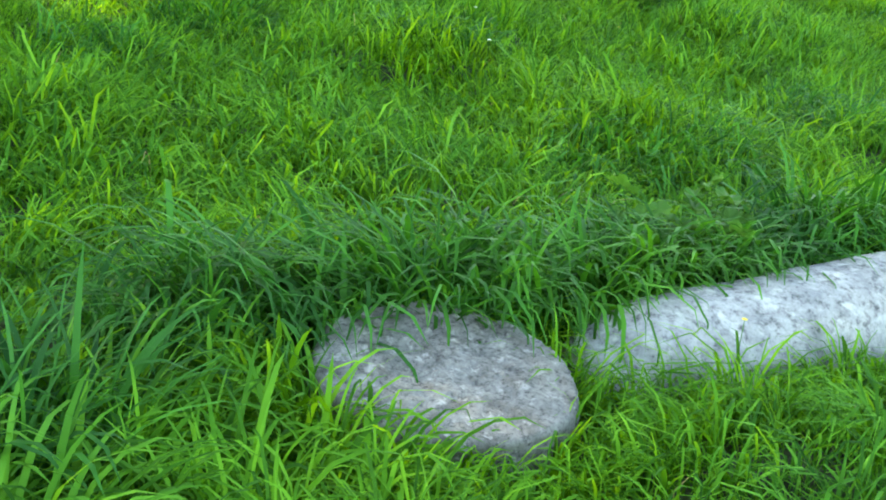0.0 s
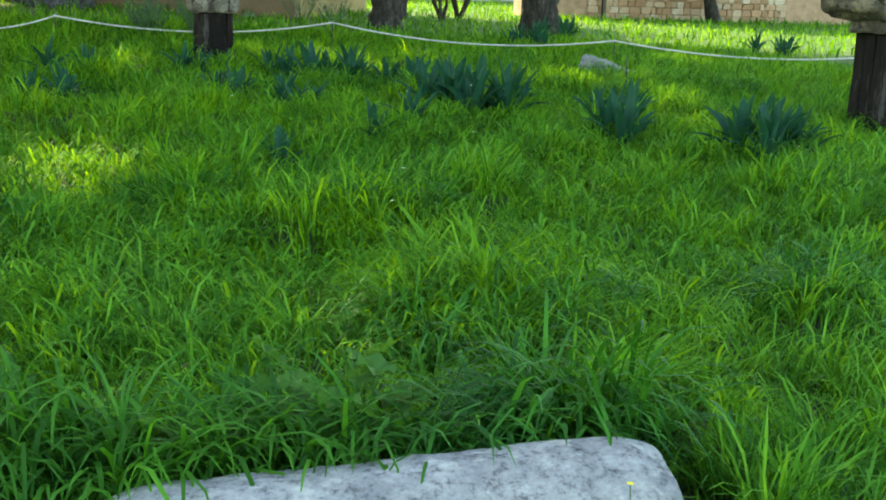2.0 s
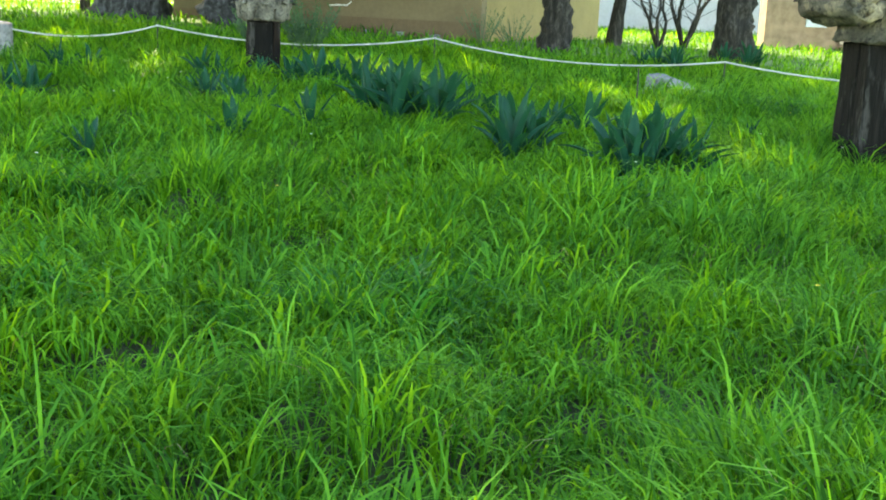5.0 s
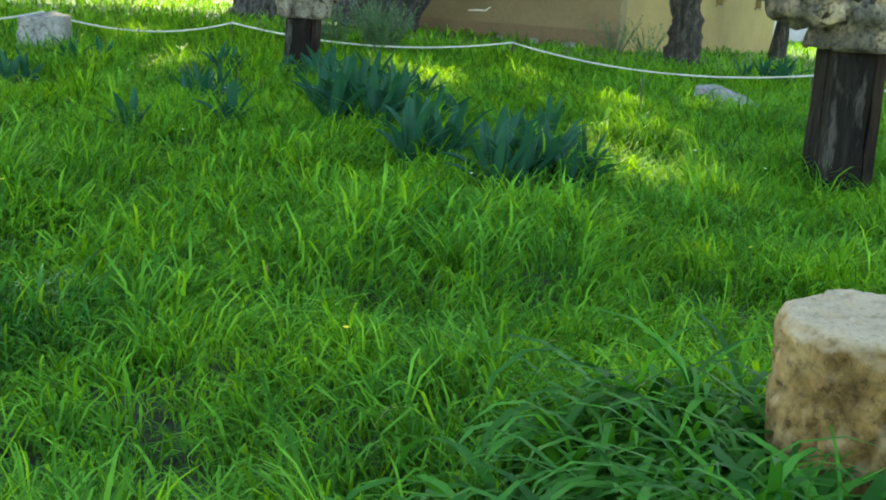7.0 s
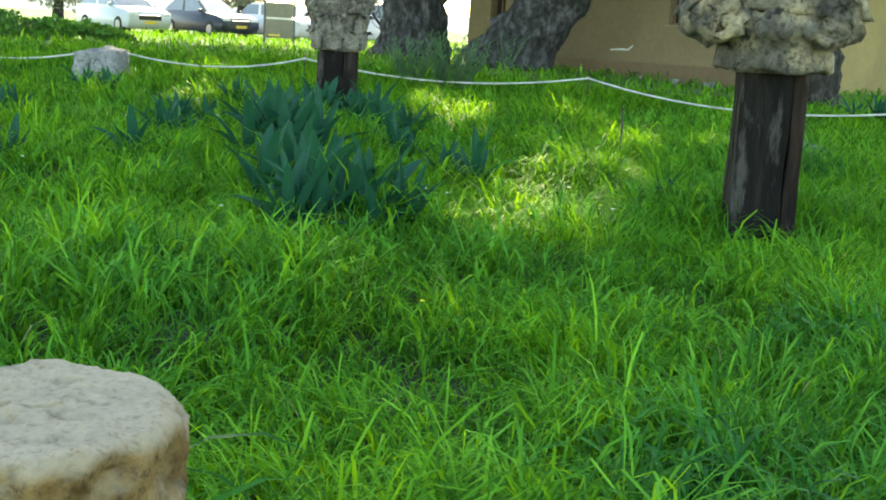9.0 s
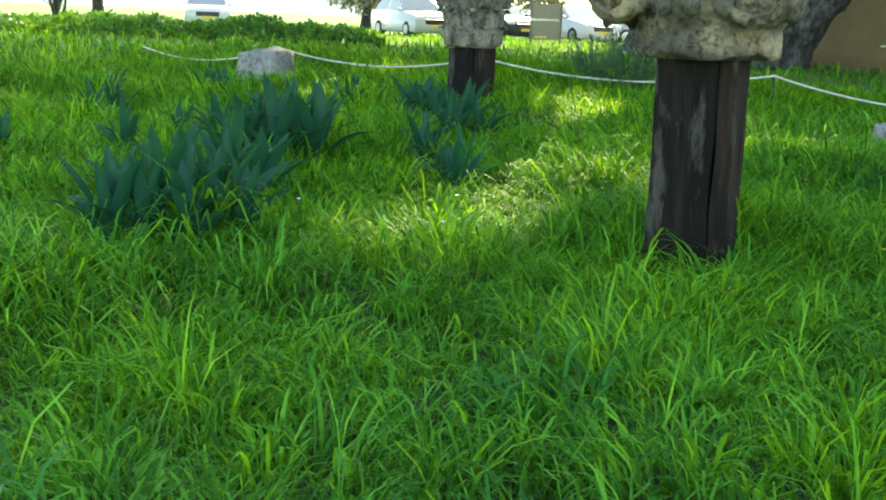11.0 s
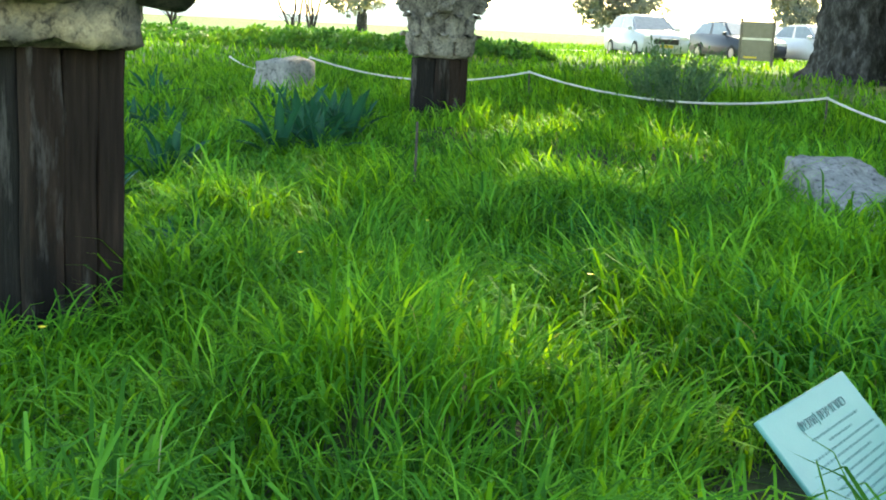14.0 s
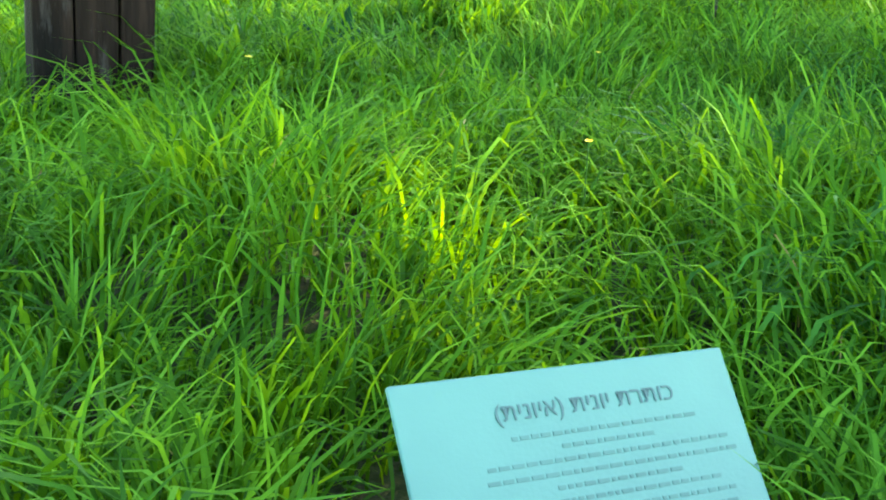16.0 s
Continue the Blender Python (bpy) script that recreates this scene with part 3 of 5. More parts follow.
tall_f = grass_mesh("grass", 0, None, 5, 0.3, 0.0095, GRASS, 63, place=clump_spots(front, 130, 0.13, 63), bend=(0.7, 2.2))
tall_s = grass_mesh("grass", 0, None, 5, 0.36, 0.011, GRASS, 64, place=clump_spots([(2.8 + 0.42 * math.cos(k * 0.62 + 3.0), 14.7 + 0.36 * math.sin(k * 0.62 + 3.0), 0.7) for k in range(7)], 90, 0.14, 64), bend=(0.9, 2.4))
blades_object("tall_grass", [tall_a, tall_b, tall_f, tall_s, tall_w], GRASS, "taller green grass crowding the posts and fallen stones", "grass")
blades_object("coarse_grass", [coarse, coarse2, coarse4], COARSE, "coarse dark broad-bladed grass in lush arching tufts", "grass")
# dry threads among the green
dry = grass_mesh("dry_grass", 2600, (-8, 6, 2, 14), 4, 0.24, 0.005, DRY, 12, bend=(1.0, 2.4), lean=1.2)
blades_object("dry_grass", [dry], DRY, "straw-coloured dry blades among the green grass", "grass")


# ---- stones ----
def drum_bm(r, h, seed, sides=110, round_=0.04, chip=0.012, pits=0.012, crack=0.008, stretch=(9.0, 22.0)):
    """A worn column drum: uneven outline, rounded shoulder, pitted side, and a top broken by short cracks."""
    bm = bmesh.new()
    prof = [(r * 0.97, 0.0)] + [(r, (h - round_) * k / 26) for k in range(1, 27)]
    prof += [(r - round_ * (1 - math.cos(a)), h - round_ * (1 - math.sin(a))) for a in [math.pi / 2 * k / 6 for k in range(1, 7)]]
    prof += [((r - round_) * (1 - k / 26), h) for k in range(1, 26)]
    ringsv = []
    for rr, z in prof:
        ring = []
        for k in range(sides):
            a = 2 * math.pi * k / sides
            q = rr * (1 + 0.045 * noise.noise(Vector((math.cos(a) * 1.3, math.sin(a) * 1.3, seed))) + 0.02 * noise.noise(Vector((math.cos(a) * 4, math.sin(a) * 4, seed + z * 4))))
            ring.append(bm.verts.new((q * math.cos(a), q * math.sin(a), z)))
        ringsv.append(ring)
    for a, b in zip(ringsv, ringsv[1:]):
        for k in range(sides):
            bm.faces.new((a[k], a[(k + 1) % sides], b[(k + 1) % sides], b[k]))
    top = bm.verts.new((0, 0, h))
    for k in range(sides):
        bm.faces.new((ringsv[-1][k], ringsv[-1][(k + 1) % sides], top))
    bm.faces.new(ringsv[0][::-1])
    roughen(bm, chip, 0.16, seed, 5)
    bm.normal_update()
    for v in bm.verts:
        p_ = v.co
        up = max(0.0, v.normal.z)
        pit = noise.fractal(p_ / 0.05 + Vector((seed, 2, 0)), 0.8, 2.0, 5)
        push = -pits * (1 - 0.93 * up) * max(0.0, pit - 0.12) * 1.6
        line = abs(noise.noise(Vector((p_.x * stretch[0], p_.y * stretch[1], seed + 3))) + 0.25 * noise.noise(p_ * 40))
        some = noise.noise(p_ * 7 + Vector((0, seed, 0)))
        if up > 0.5 and some > -0.15:
            push -= crack * max(0.0, 1 - line / 0.16)
        v.co = p_ + v.normal * (push + 0.005 * noise.fractal(p_ / 0.02, 0.9, 2.0, 3))
    return bm


d = part("column_drum", drum_bm(0.405, 0.24, 3.1, round_=0.025, chip=0.012, crack=0.013, stretch=(14.0, 34.0)), GRANITE_WARM, smooth=True)
d.matrix_world = pose(DRUM[0] + 0.02, DRUM[1] + 0.03, gz(*DRUM) - 0.06, 3.5, -2, 20)
tagged(d, "low round grey granite column drum sunk in grass", "column drum")
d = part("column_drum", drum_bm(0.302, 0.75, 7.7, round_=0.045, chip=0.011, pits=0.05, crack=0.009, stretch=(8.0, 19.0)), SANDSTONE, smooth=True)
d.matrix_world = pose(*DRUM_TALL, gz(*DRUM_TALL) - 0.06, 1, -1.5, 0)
tagged(d, "upright tan sandstone column stump with eroded pitted sides", "column drum")


def fallen_shaft():
    bm = bmesh.new()
    length, r, sides = 1.78, 0.27, 40
    rows_ = 44
    rings = []
    for i in range(rows_ + 1):
        s = i / rows_
        e = 1.0
        if s < 0.2:
            e = 0.6 + 0.4 * math.sin(s / 0.2 * math.pi / 2)
        if s > 0.95:
            e = 1 - 0.1 * (s - 0.95) / 0.05
        x = (s - 0.5) * length
        rings.append([bm.verts.new((x, r * e * math.cos(2 * math.pi * k / sides) * 1.05, r * e * math.sin(2 * math.pi * k / sides) * 0.95)) for k in range(sides)])
    for a, b in zip(rings, rings[1:]):
        for k in range(sides):
            bm.faces.new((a[k], a[(k + 1) % sides], b[(k + 1) % sides], b[k]))
    for ring, flip in ((rings[0], 1), (rings[-1], 0)):
        c = bm.verts.new(sum((v.co for v in ring), Vector()) / sides + Vector((-0.02 if flip else 0.015, 0, 0)))
        for k in range(sides):
            bm.faces.new((ring[k], ring[(k + 1) % sides], c))
    roughen(bm, 0.012, 0.35, 1.3, 3)
    roughen(bm, 0.004, 0.04, 5.3, 3)
    return bm


d = part("fallen_column", fallen_shaft(), GRANITE, smooth=True)
(ax, ay), (bx, by) = FALLEN
d.matrix_world = pose((ax + bx) / 2 - 0.07, (ay + by) / 2 + 0.03, -0.15, 0, -3.5, math.degrees(math.atan2(by - ay, bx - ax)))
tagged(d, "fallen pale grey granite column shaft half buried in grass", "column fragment")


def boulder(size, seed, sub=4, amp=0.12, flat=0.0):
    bm = bmesh.new()
    bmesh.ops.create_cube(bm, size=1.0)
    bmesh.ops.subdivide_edges(bm, edges=bm.edges[:], cuts=sub * 3, use_grid_fill=True)
    for v in bm.verts:
        s = v.co.copy()
        q = s.normalized() * 0.62
        s = s.lerp(q, 0.22)
        if flat:
            s.z += flat * s.x * (1 if s.z > 0 else 0)
        v.co = Vector((s.x * size[0], s.y * size[1], s.z * size[2]))
    roughen(bm, amp * min(size), 0.5 * max(size), seed, 4)
    roughen(bm, amp * 0.25 * min(size), 0.1, seed + 9, 4)
    return bm


for (x, y, zt, sx, sy, sz, rz, flat, seed, label) in [
    (-6.13, 16.0, 0.0, 0.62, 0.5, 0.95, 15, 0.0, 2.2, "squared pale stone block standing in grass beside the rope"),
    (2.84, 14.82, -0.1, 1.05, 0.55, 0.58, -28, -0.55, 4.9, "grey wedge-shaped stone fragment lying in tall grass"),
]:
    d = part("stone_block", boulder((sx, sy, sz), seed, 5, 0.1, flat), FIELDSTONE, smooth=True)
    d.matrix_world = pose(x, y, gz(x, y) + zt, 0, 0, rz)
    tagged(d, label, "stone")


# ---- capitals on timber posts ----
def timber_post(xy, w, top, rz, label):
    z0 = gz(*xy) - 0.1
    t = thing("timber_post", pose(*xy, z0, 0, 0, rz), label, "post", "posts under the capitals")
    hgt = top - z0
    i = 0
    for x0, x1 in ((-0.5, 0.28), (0.28, 0.5)):
        for y0, y1 in ((-0.5, -0.16), (-0.16, 0.2), (0.2, 0.5)):
            i += 1
            bm = bmesh.new()
            inset = 0.004 if i % 2 else 0.0
            box(bm, w * (x0 + x1) / 2, w * (y0 + y1) / 2, (hgt - inset) / 2, w * (x1 - x0) - 0.005, w * (y1 - y0) - 0.005, hgt - inset, 0.01, 2)
            bmesh.ops.subdivide_edges(bm, edges=[e for e in bm.edges if abs(e.verts[0].co.z - e.verts[1].co.z) > 0.3], cuts=16)
            for v in bm.verts:
                v.co.x += 0.012 * noise.noise(Vector((v.co.z * 2.6, i * 7.1, v.co.x * 9)))
                v.co.y += 0.012 * noise.noise(Vector((v.co.z * 2.6, i * 3.7 + 20, v.co.y * 9)))
            part("beam", bm, TIMBER if i <= 3 else TIMBER_RED, t)
    return t


timber_post(POST_A, 0.41, 0.91, 11, "dark weathered timber post of bolted beams")
timber_post(POST_B, 0.37, 1.1, 14, "dark cracked timber post of several beams in grass")


def scroll(bm, m, r, depth, turns=1.9):
    """A volute: a spiral band round a flat disc, along local y."""
    n = 46
    disc = []
    for y in (-depth / 2, depth / 2):
        ring = [bm.verts.new(m @ Vector((r * 0.93 * math.cos(a), y, r * 0.93 * math.sin(a)))) for a in [2 * math.pi * k / 28 for k in range(28)]]
        c = bm.verts.new(m @ Vector((0, y * 1.04, 0)))
        for k in range(28):
            bm.faces.new((ring[k], ring[(k + 1) % 28], c))
        disc.append(ring)
    for k in range(28):
        bm.faces.new((disc[0][k], disc[0][(k + 1) % 28], disc[1][(k + 1) % 28], disc[1][k]))
    for side in (-1, 1):
        pts = []
        for i in range(n):
            s = i / (n - 1)
            a = s * turns * 2 * math.pi
            rr = r * (1 - 0.78 * s)
            pts.append(m @ Vector((rr * math.cos(a), side * (depth / 2 + 0.008), rr * math.sin(a))))
        tube(bm, pts, [0.024 * (1 - 0.4 * i / n) for i in range(n)], 6)


def worn(name, bm, mat, parent, amp, scale, seed, fine=0.009, longest=0.09):
    bmesh.ops.subdivide_edges(bm, edges=[e for e in bm.edges if e.calc_length() > longest], cuts=2, use_grid_fill=True)
    roughen(bm, amp, scale, seed, 5)
    roughen(bm, fine, 0.04, seed + 5.5, 4)
    return part(name, bm, mat, parent, smooth=True)


def turned(bm, prof, sides):
    rings = [[bm.verts.new((r * math.cos(2 * math.pi * k / sides), r * math.sin(2 * math.pi * k / sides), z)) for k in range(sides)] for r, z in prof]
    for a, b in zip(rings, rings[1:]):
        for k in range(sides):
            bm.faces.new((a[k], a[(k + 1) % sides], b[(k + 1) % sides], b[k]))
    bm.faces.new(rings[0][::-1])
    bm.faces.new(rings[-1])


def ionic_capital(xy, z0, rz):
    t = thing("ionic_capital", pose(*xy, z0, 0, 0, rz), "lichen-stained marble Ionic capital with volutes on timber post", "capital")
    bm = bmesh.new()
    turned(bm, [(0.30, 0.0), (0.315, 0.015), (0.315, 0.13), (0.34, 0.16), (0.375, 0.21), (0.38, 0.27), (0.34, 0.32)], 48)
    worn("echinus", bm, MARBLE, t, 0.03, 0.14, 3.3, 0.022)
    for k in range(18):
        a = 2 * math.pi * (k + 0.5) / 18
        bm = bmesh.new()
        bmesh.ops.create_icosphere(bm, subdivisions=2, radius=0.04, matrix=pose(0.37 * math.cos(a), 0.37 * math.sin(a), 0.22) @ Matrix.Diagonal((1, 1, 1.4, 1)))
        roughen(bm, 0.012, 0.05, k * 1.7, 3)
        part("egg_moulding", bm, MARBLE, t, smooth=True)
    bm = bmesh.new()
    box(bm, -0.06, 0, 0.385, 0.74, 0.64, 0.16, 0.03, 3)
    worn("canalis", bm, MARBLE, t, 0.045, 0.14, 6.3, 0.026)
    bm = bmesh.new()
    box(bm, -0.03, 0, 0.485, 0.74, 0.7, 0.075, 0.02, 3)
    worn("abacus", bm, MARBLE, t, 0.045, 0.14, 8.1, 0.026)
    # the scroll on one end is broken short
    for sx, reach in ((-1, 0.36), (1, 0.25)):
        bm = bmesh.new()
        m = pose(sx * reach, 0, 0.29, 0, 0, 0) @ (Matrix.Identity(4) if sx > 0 else Matrix.Diagonal((-1, 1, 1, 1)))
        scroll(bm, m, 0.165, 0.66)
        tube(bm, [(sx * reach, y, 0.29) for y in np.linspace(-0.33, 0.33, 9)], [0.16 - 0.05 * math.cos(q * math.pi / 2) for q in np.linspace(-1, 1, 9)], 24)
        worn("volute", bm, MARBLE, t, 0.045, 0.12, 2.2 + sx, 0.024)
    return t


ionic_capital(POST_B, 1.105, 14)


def corinthian_capital(xy, z0, rz):
    t = thing("corinthian_capital", pose(*xy, z0, 0, 0, rz), "eroded grey Corinthian capital with acanthus leaves on timber post", "capital")
    bm = bmesh.new()
    turned(bm, [(0.27, 0.0), (0.28, 0.05), (0.275, 0.2), (0.29, 0.36), (0.33, 0.48), (0.37, 0.57)], 40)
    worn("bell", bm, CARVED, t, 0.02, 0.12, 6.1, 0.012)
    # two tiers of acanthus leaves, curling outwards
    for tier, (z, hh, off) in enumerate(((0.02, 0.26, 0.0), (0.16, 0.32, 0.5))):
        for k in range(8):
            m = pose(0, 0, 0, 0, 0, 45.0 * (k + off))
            bm = bmesh.new()
            front, rear = [], []
            for i in range(9):
                s = i / 8
                wdt = 0.118 * math.sin(math.pi * (0.28 + 0.62 * s)) * (1.0 if i % 2 else 0.8)
                rr = 0.29 + 0.035 * s + 0.2 * max(0, s - 0.6) ** 1.3
                zz = z + hh * (s if s < 0.85 else 0.85 - (s - 0.85) * 0.9)
                front.append([bm.verts.new(m @ Vector((rr + 0.028 * (1 - abs(q)) + (0.012 if q in (-0.5, 0.5) else 0), wdt * q, zz))) for q in (-1, -0.5, 0, 0.5, 1)])
                rear.append([bm.verts.new(m @ Vector((rr - 0.035, wdt * q, zz))) for q in (-1, -0.5, 0, 0.5, 1)])
            for sheet in (front, rear):
                for u, v in zip(sheet, sheet[1:]):
                    for q in range(4):
                        bm.faces.new((u[q], u[q + 1], v[q + 1], v[q]))
            for q in (0, 4):
                for i in range(8):
                    bm.faces.new((front[i][q], front[i + 1][q], rear[i + 1][q], rear[i][q]))
            for q in range(4):
                bm.faces.new((front[8][q], front[8][q + 1], rear[8][q + 1], rear[8][q]))
            worn("acanthus_leaf", bm, CARVED, t, 0.02, 0.07, tier * 9 + k * 1.9, 0.01, 0.06)
    for k in range(4):
        bm = bmesh.new()
        scroll(bm, pose(0, 0, 0, 0, 0, 45 + 90 * k) @ pose(0.37, 0, 0.5), 0.07, 0.1, 1.5)
        worn("corner_volute", bm, CARVED, t, 0.016, 0.08, k * 2.7)
    bm = bmesh.new()
    out = []
    for z in (0.56, 0.6, 0.67):
        e = 1.0 if z > 0.57 else 0.94
        ring = []
        for k in range(4):
            for i in range(8):
                s = i / 8
                p0 = Vector((math.cos(radians(45 + 90 * k)), math.sin(radians(45 + 90 * k)), 0)) * 0.5
                p1 = Vector((math.cos(radians(135 + 90 * k)), math.sin(radians(135 + 90 * k)), 0)) * 0.5
                p_ = p0.lerp(p1, s)
                p_ *= 1 - 0.13 * math.sin(math.pi * s)
                ring.append(bm.verts.new((p_.x * e, p_.y * e, z)))
        out.append(ring)
    for a, b in zip(out, out[1:]):
        for k in range(32):
            bm.faces.new((a[k], a[(k + 1) % 32], b[(k + 1) % 32], b[k]))
    bm.faces.new(out[0][::-1])
    bm.faces.new(out[-1])
    worn("abacus", bm, CARVED, t, 0.02, 0.12, 4.4, 0.012)
    return t


corinthian_capital(POST_A, 0.913, 11)


# ---- rope fence ----
NODES = [(-10.5, 17.6), (-6.48, 16.61), (-4.48, 18.62), (-0.29, 18.95), (3.8, 17.2), (8.6, 16.2), (13.5, 17.0)]
TOPS = [0.58, 0.74, 0.70, 0.68, 0.58, 0.55, 0.55]
fence = thing("rope_fence", pose(-1, 17.5, gz(-1, 17.5)), "low white rope strung between thin iron stakes in grass", "rope fence")
back = fence.matrix_world.inverted()
for (x, y), z in zip(NODES, TOPS):
    bm = bmesh.new()
    tube(bm, [back @ Vector((x, y, gz(x, y) - 0.1)), back @ Vector((x, y, z + 0.02))], [0.012, 0.01], 8)
    part("stake", bm, STAKE, fence)
for i in range(len(NODES) - 1):
    a, b = Vector((*NODES[i], TOPS[i])), Vector((*NODES[i + 1], TOPS[i + 1]))
    bm = bmesh.new()
    n = 18
    pts = []
    for k in range(n + 1):
        s = k / n
        q = a.lerp(b, s)
        q.z -= 0.19 * 4 * s * (1 - s)
        pts.append(back @ q)
    tube(bm, pts, [0.0125] * (n + 1), 6)
    part("rope", bm, ROPE, fence, smooth=True)
for i, (x, y, z) in enumerate([(a[0], a[1], b) for a, b in zip(NODES, TOPS)]):
    bm = bmesh.new()
    bmesh.ops.create_icosphere(bm, subdivisions=2, radius=0.02, matrix=Matrix.Translation(back @ Vector((x, y, z))))
    part("knot", bm, ROPE, fence)


# ---- trees ----
# openings cut in the unseen crowns so that sun lands on these ground spots
GAPS = [(1.95, 9.0, 0.6), (1.5, 10.3, 0.45), (2.2, 7.2, 0.22), (2.1, 10.9, 0.45), (4.0, 9.5, 0.35), (4.7, 8.3, 0.4), (-1.9, 16.4, 0.7), (2.3, 12.4, 0.5), (-5.4, 15.2, 0.6), (4.5, 10.45, 0.55), (4.5, 9.3, 0.22), (1.9, 13.2, 0.75), (2.7, 12.6, 0.4), (-0.8, 15.0, 0.8), (0.5, 15.6, 0.6), (-4.4, 8.5, 0.65), (-3.6, 14.2, 0.6), (-0.2, 14.4, 0.4), (5.5, 17.5, 0.8), (-5.5, 17.8, 0.6)]

def leaf_cloud(name, lobes, count, size, mat, parent, seed, hole=0.46, cell=1.5):
    """A crown of single leaves gathered in clumps, thin in places, with an uneven outline. lobes: centre and radii."""
    rng = np.random.default_rng(seed)
    vol = np.array([r[0] * r[1] * r[2] for _, r in lobes])
    pick = rng.choice(len(lobes), count * 2, p=vol / vol.sum())
    cen = np.array([c for c, _ in lobes])[pick]
    rad = np.array([r for _, r in lobes])[pick]
    v = rng.normal(0, 1, (count * 2, 3))
    v /= np.linalg.norm(v, axis=1)[:, None]
    q = cen + v * rad * (rng.uniform(0.25, 1, count * 2) ** 0.45)[:, None] * (0.8 + 0.4 * vnoise(v[:, 0] * 3, v[:, 1] * 3 + v[:, 2] * 2, 1.0, seed))[:, None]
    dens = vnoise(q[:, 0] + q[:, 2] * 0.6, q[:, 1] + q[:, 2] * 0.4, cell, seed + 1) * 0.6 + vnoise(q[:, 0] + q[:, 2], q[:, 1] - q[:, 2], cell * 0.4, seed + 2) * 0.4
    keep = dens > hole
    wx, wy = q[:, 0] + parent.matrix_world.translation.x, q[:, 1] + parent.matrix_world.translation.y
    fall = (q[:, 2] + parent.matrix_world.translation.z - 0.2) / sdir.z
    gx, gy = wx - fall * sdir.x, wy - fall * sdir.y
    # drop leaves along the sun's line over each chosen spot
    for cx, cy, r in GAPS:
        keep &= ((gx - cx) ** 2 + ((gy - cy) * 0.8) ** 2) > (r * (0.75 + 0.5 * vnoise(gx, gy, 0.35, 77))) ** 2
    q = q[keep][:count]
    n = len(q)
    a = rng.normal(0, 1, (n, 3))
    a[:, 2] -= 0.4
    a /= np.linalg.norm(a, axis=1)[:, None]
    b = np.cross(a, rng.normal(0, 1, (n, 3)))
    b /= np.linalg.norm(b, axis=1)[:, None]
    L = size * rng.uniform(0.6, 1.3, n)[:, None]
    V = np.stack([q, q + a * L * 0.45 + b * L * 0.2, q + a * L, q + a * L * 0.45 - b * L * 0.2], 1).reshape(-1, 3)
    loops = np.arange(4 * n, dtype=np.int32)
    start = np.arange(0, 4 * n, 4, dtype=np.int32)
    me = bpy.data.meshes.new(name)
    me.vertices.add(4 * n)
    me.vertices.foreach_set("co", V.ravel().astype(np.float32))
    me.loops.add(4 * n)
    me.loops.foreach_set("vertex_index", loops)
    me.polygons.add(n)
    me.polygons.foreach_set("loop_start", start)
    me.update(calc_edges=True)
    me.materials.append(mat)
    ob = new(name, me)
    ob.parent = parent
    return ob


def bough(bm, p0, p1, r0, r1, seed, sides=12, wob=0.25, n=10):
    p0, p1 = Vector(p0), Vector(p1)
    pts, rad = [], []
    for i in range(n + 1):
        s = i / n
        q = p0.lerp(p1, s)
        k = wob * math.sin(math.pi * s)
        q += Vector((noise.noise(Vector((s * 2.5, seed, 0))), noise.noise(Vector((s * 2.5, seed, 9))), 0.5 * noise.noise(Vector((s * 2.5, seed, 5))))) * k
        pts.append(q)
        rad.append(r0 + (r1 - r0) * s)
    tube(bm, pts, rad, sides)
    return pts


def big_tree(name, xy, trunk, limbs, lobes, leaves, size, bark, leaf, label, seed, sides=36, knot=0.14, hole=0.46, root=1.35, cell=1.5):
    """trunk: points (relative to the foot) with radii; limbs: from, to, radii; lobes: crown masses."""
    t = thing(name, pose(*xy, gz(*xy) - 0.12), label, "tree")
    bm = bmesh.new()
    pts, rad = [], []
    for (a, ra), (b, rb) in zip(trunk, trunk[1:]):
        for i in range(10):
            s = i / 10
            pts.append(Vector(a).lerp(Vector(b), s))
            rad.append(ra + (rb - ra) * s)
    pts.append(Vector(trunk[-1][0]))
    rad.append(trunk[-1][1])
    rad = [r * (1 + (root - 1) * math.exp(-(p_ - pts[0]).length / 0.35)) for r, p_ in zip(rad, pts)]
    tube(bm, pts, rad, sides)
    if knot:
        bm.normal_update()
        r0 = trunk[0][1]
        for v in bm.verts:
            a = math.atan2(v.co.y, v.co.x)
            v.co += v.normal * r0 * (0.16 * noise.noise(Vector((math.cos(a) * 2.2, math.sin(a) * 2.2, v.co.z * 0.35 + seed))) + knot * noise.fractal(v.co / (r0 * 0.5) + Vector((seed, 0, 0)), 0.8, 2.0, 4))
    part("trunk", bm, bark, t, smooth=True)
    for i, (a, b, ra, rb) in enumerate(limbs):
        bm = bmesh.new()
        end = bough(bm, a, b, ra, rb, seed + i * 3.3, 14, 0.4, 12)
        for k in range(5):
            o = end[5 + k]
            d = Vector((noise.noise(Vector((k, i, seed))), noise.noise(Vector((k + 7, i, seed))), 0.5)).normalized()
            bough(bm, o, o + d * 1.8, rb * 0.8, 0.02, seed + k + i * 11, 6, 0.3, 6)
        part("limb", bm, bark, t, smooth=True)
    if leaves:
        leaf_cloud("crown", lobes, leaves, size, leaf, t, int(seed * 10), hole, cell)
    return t


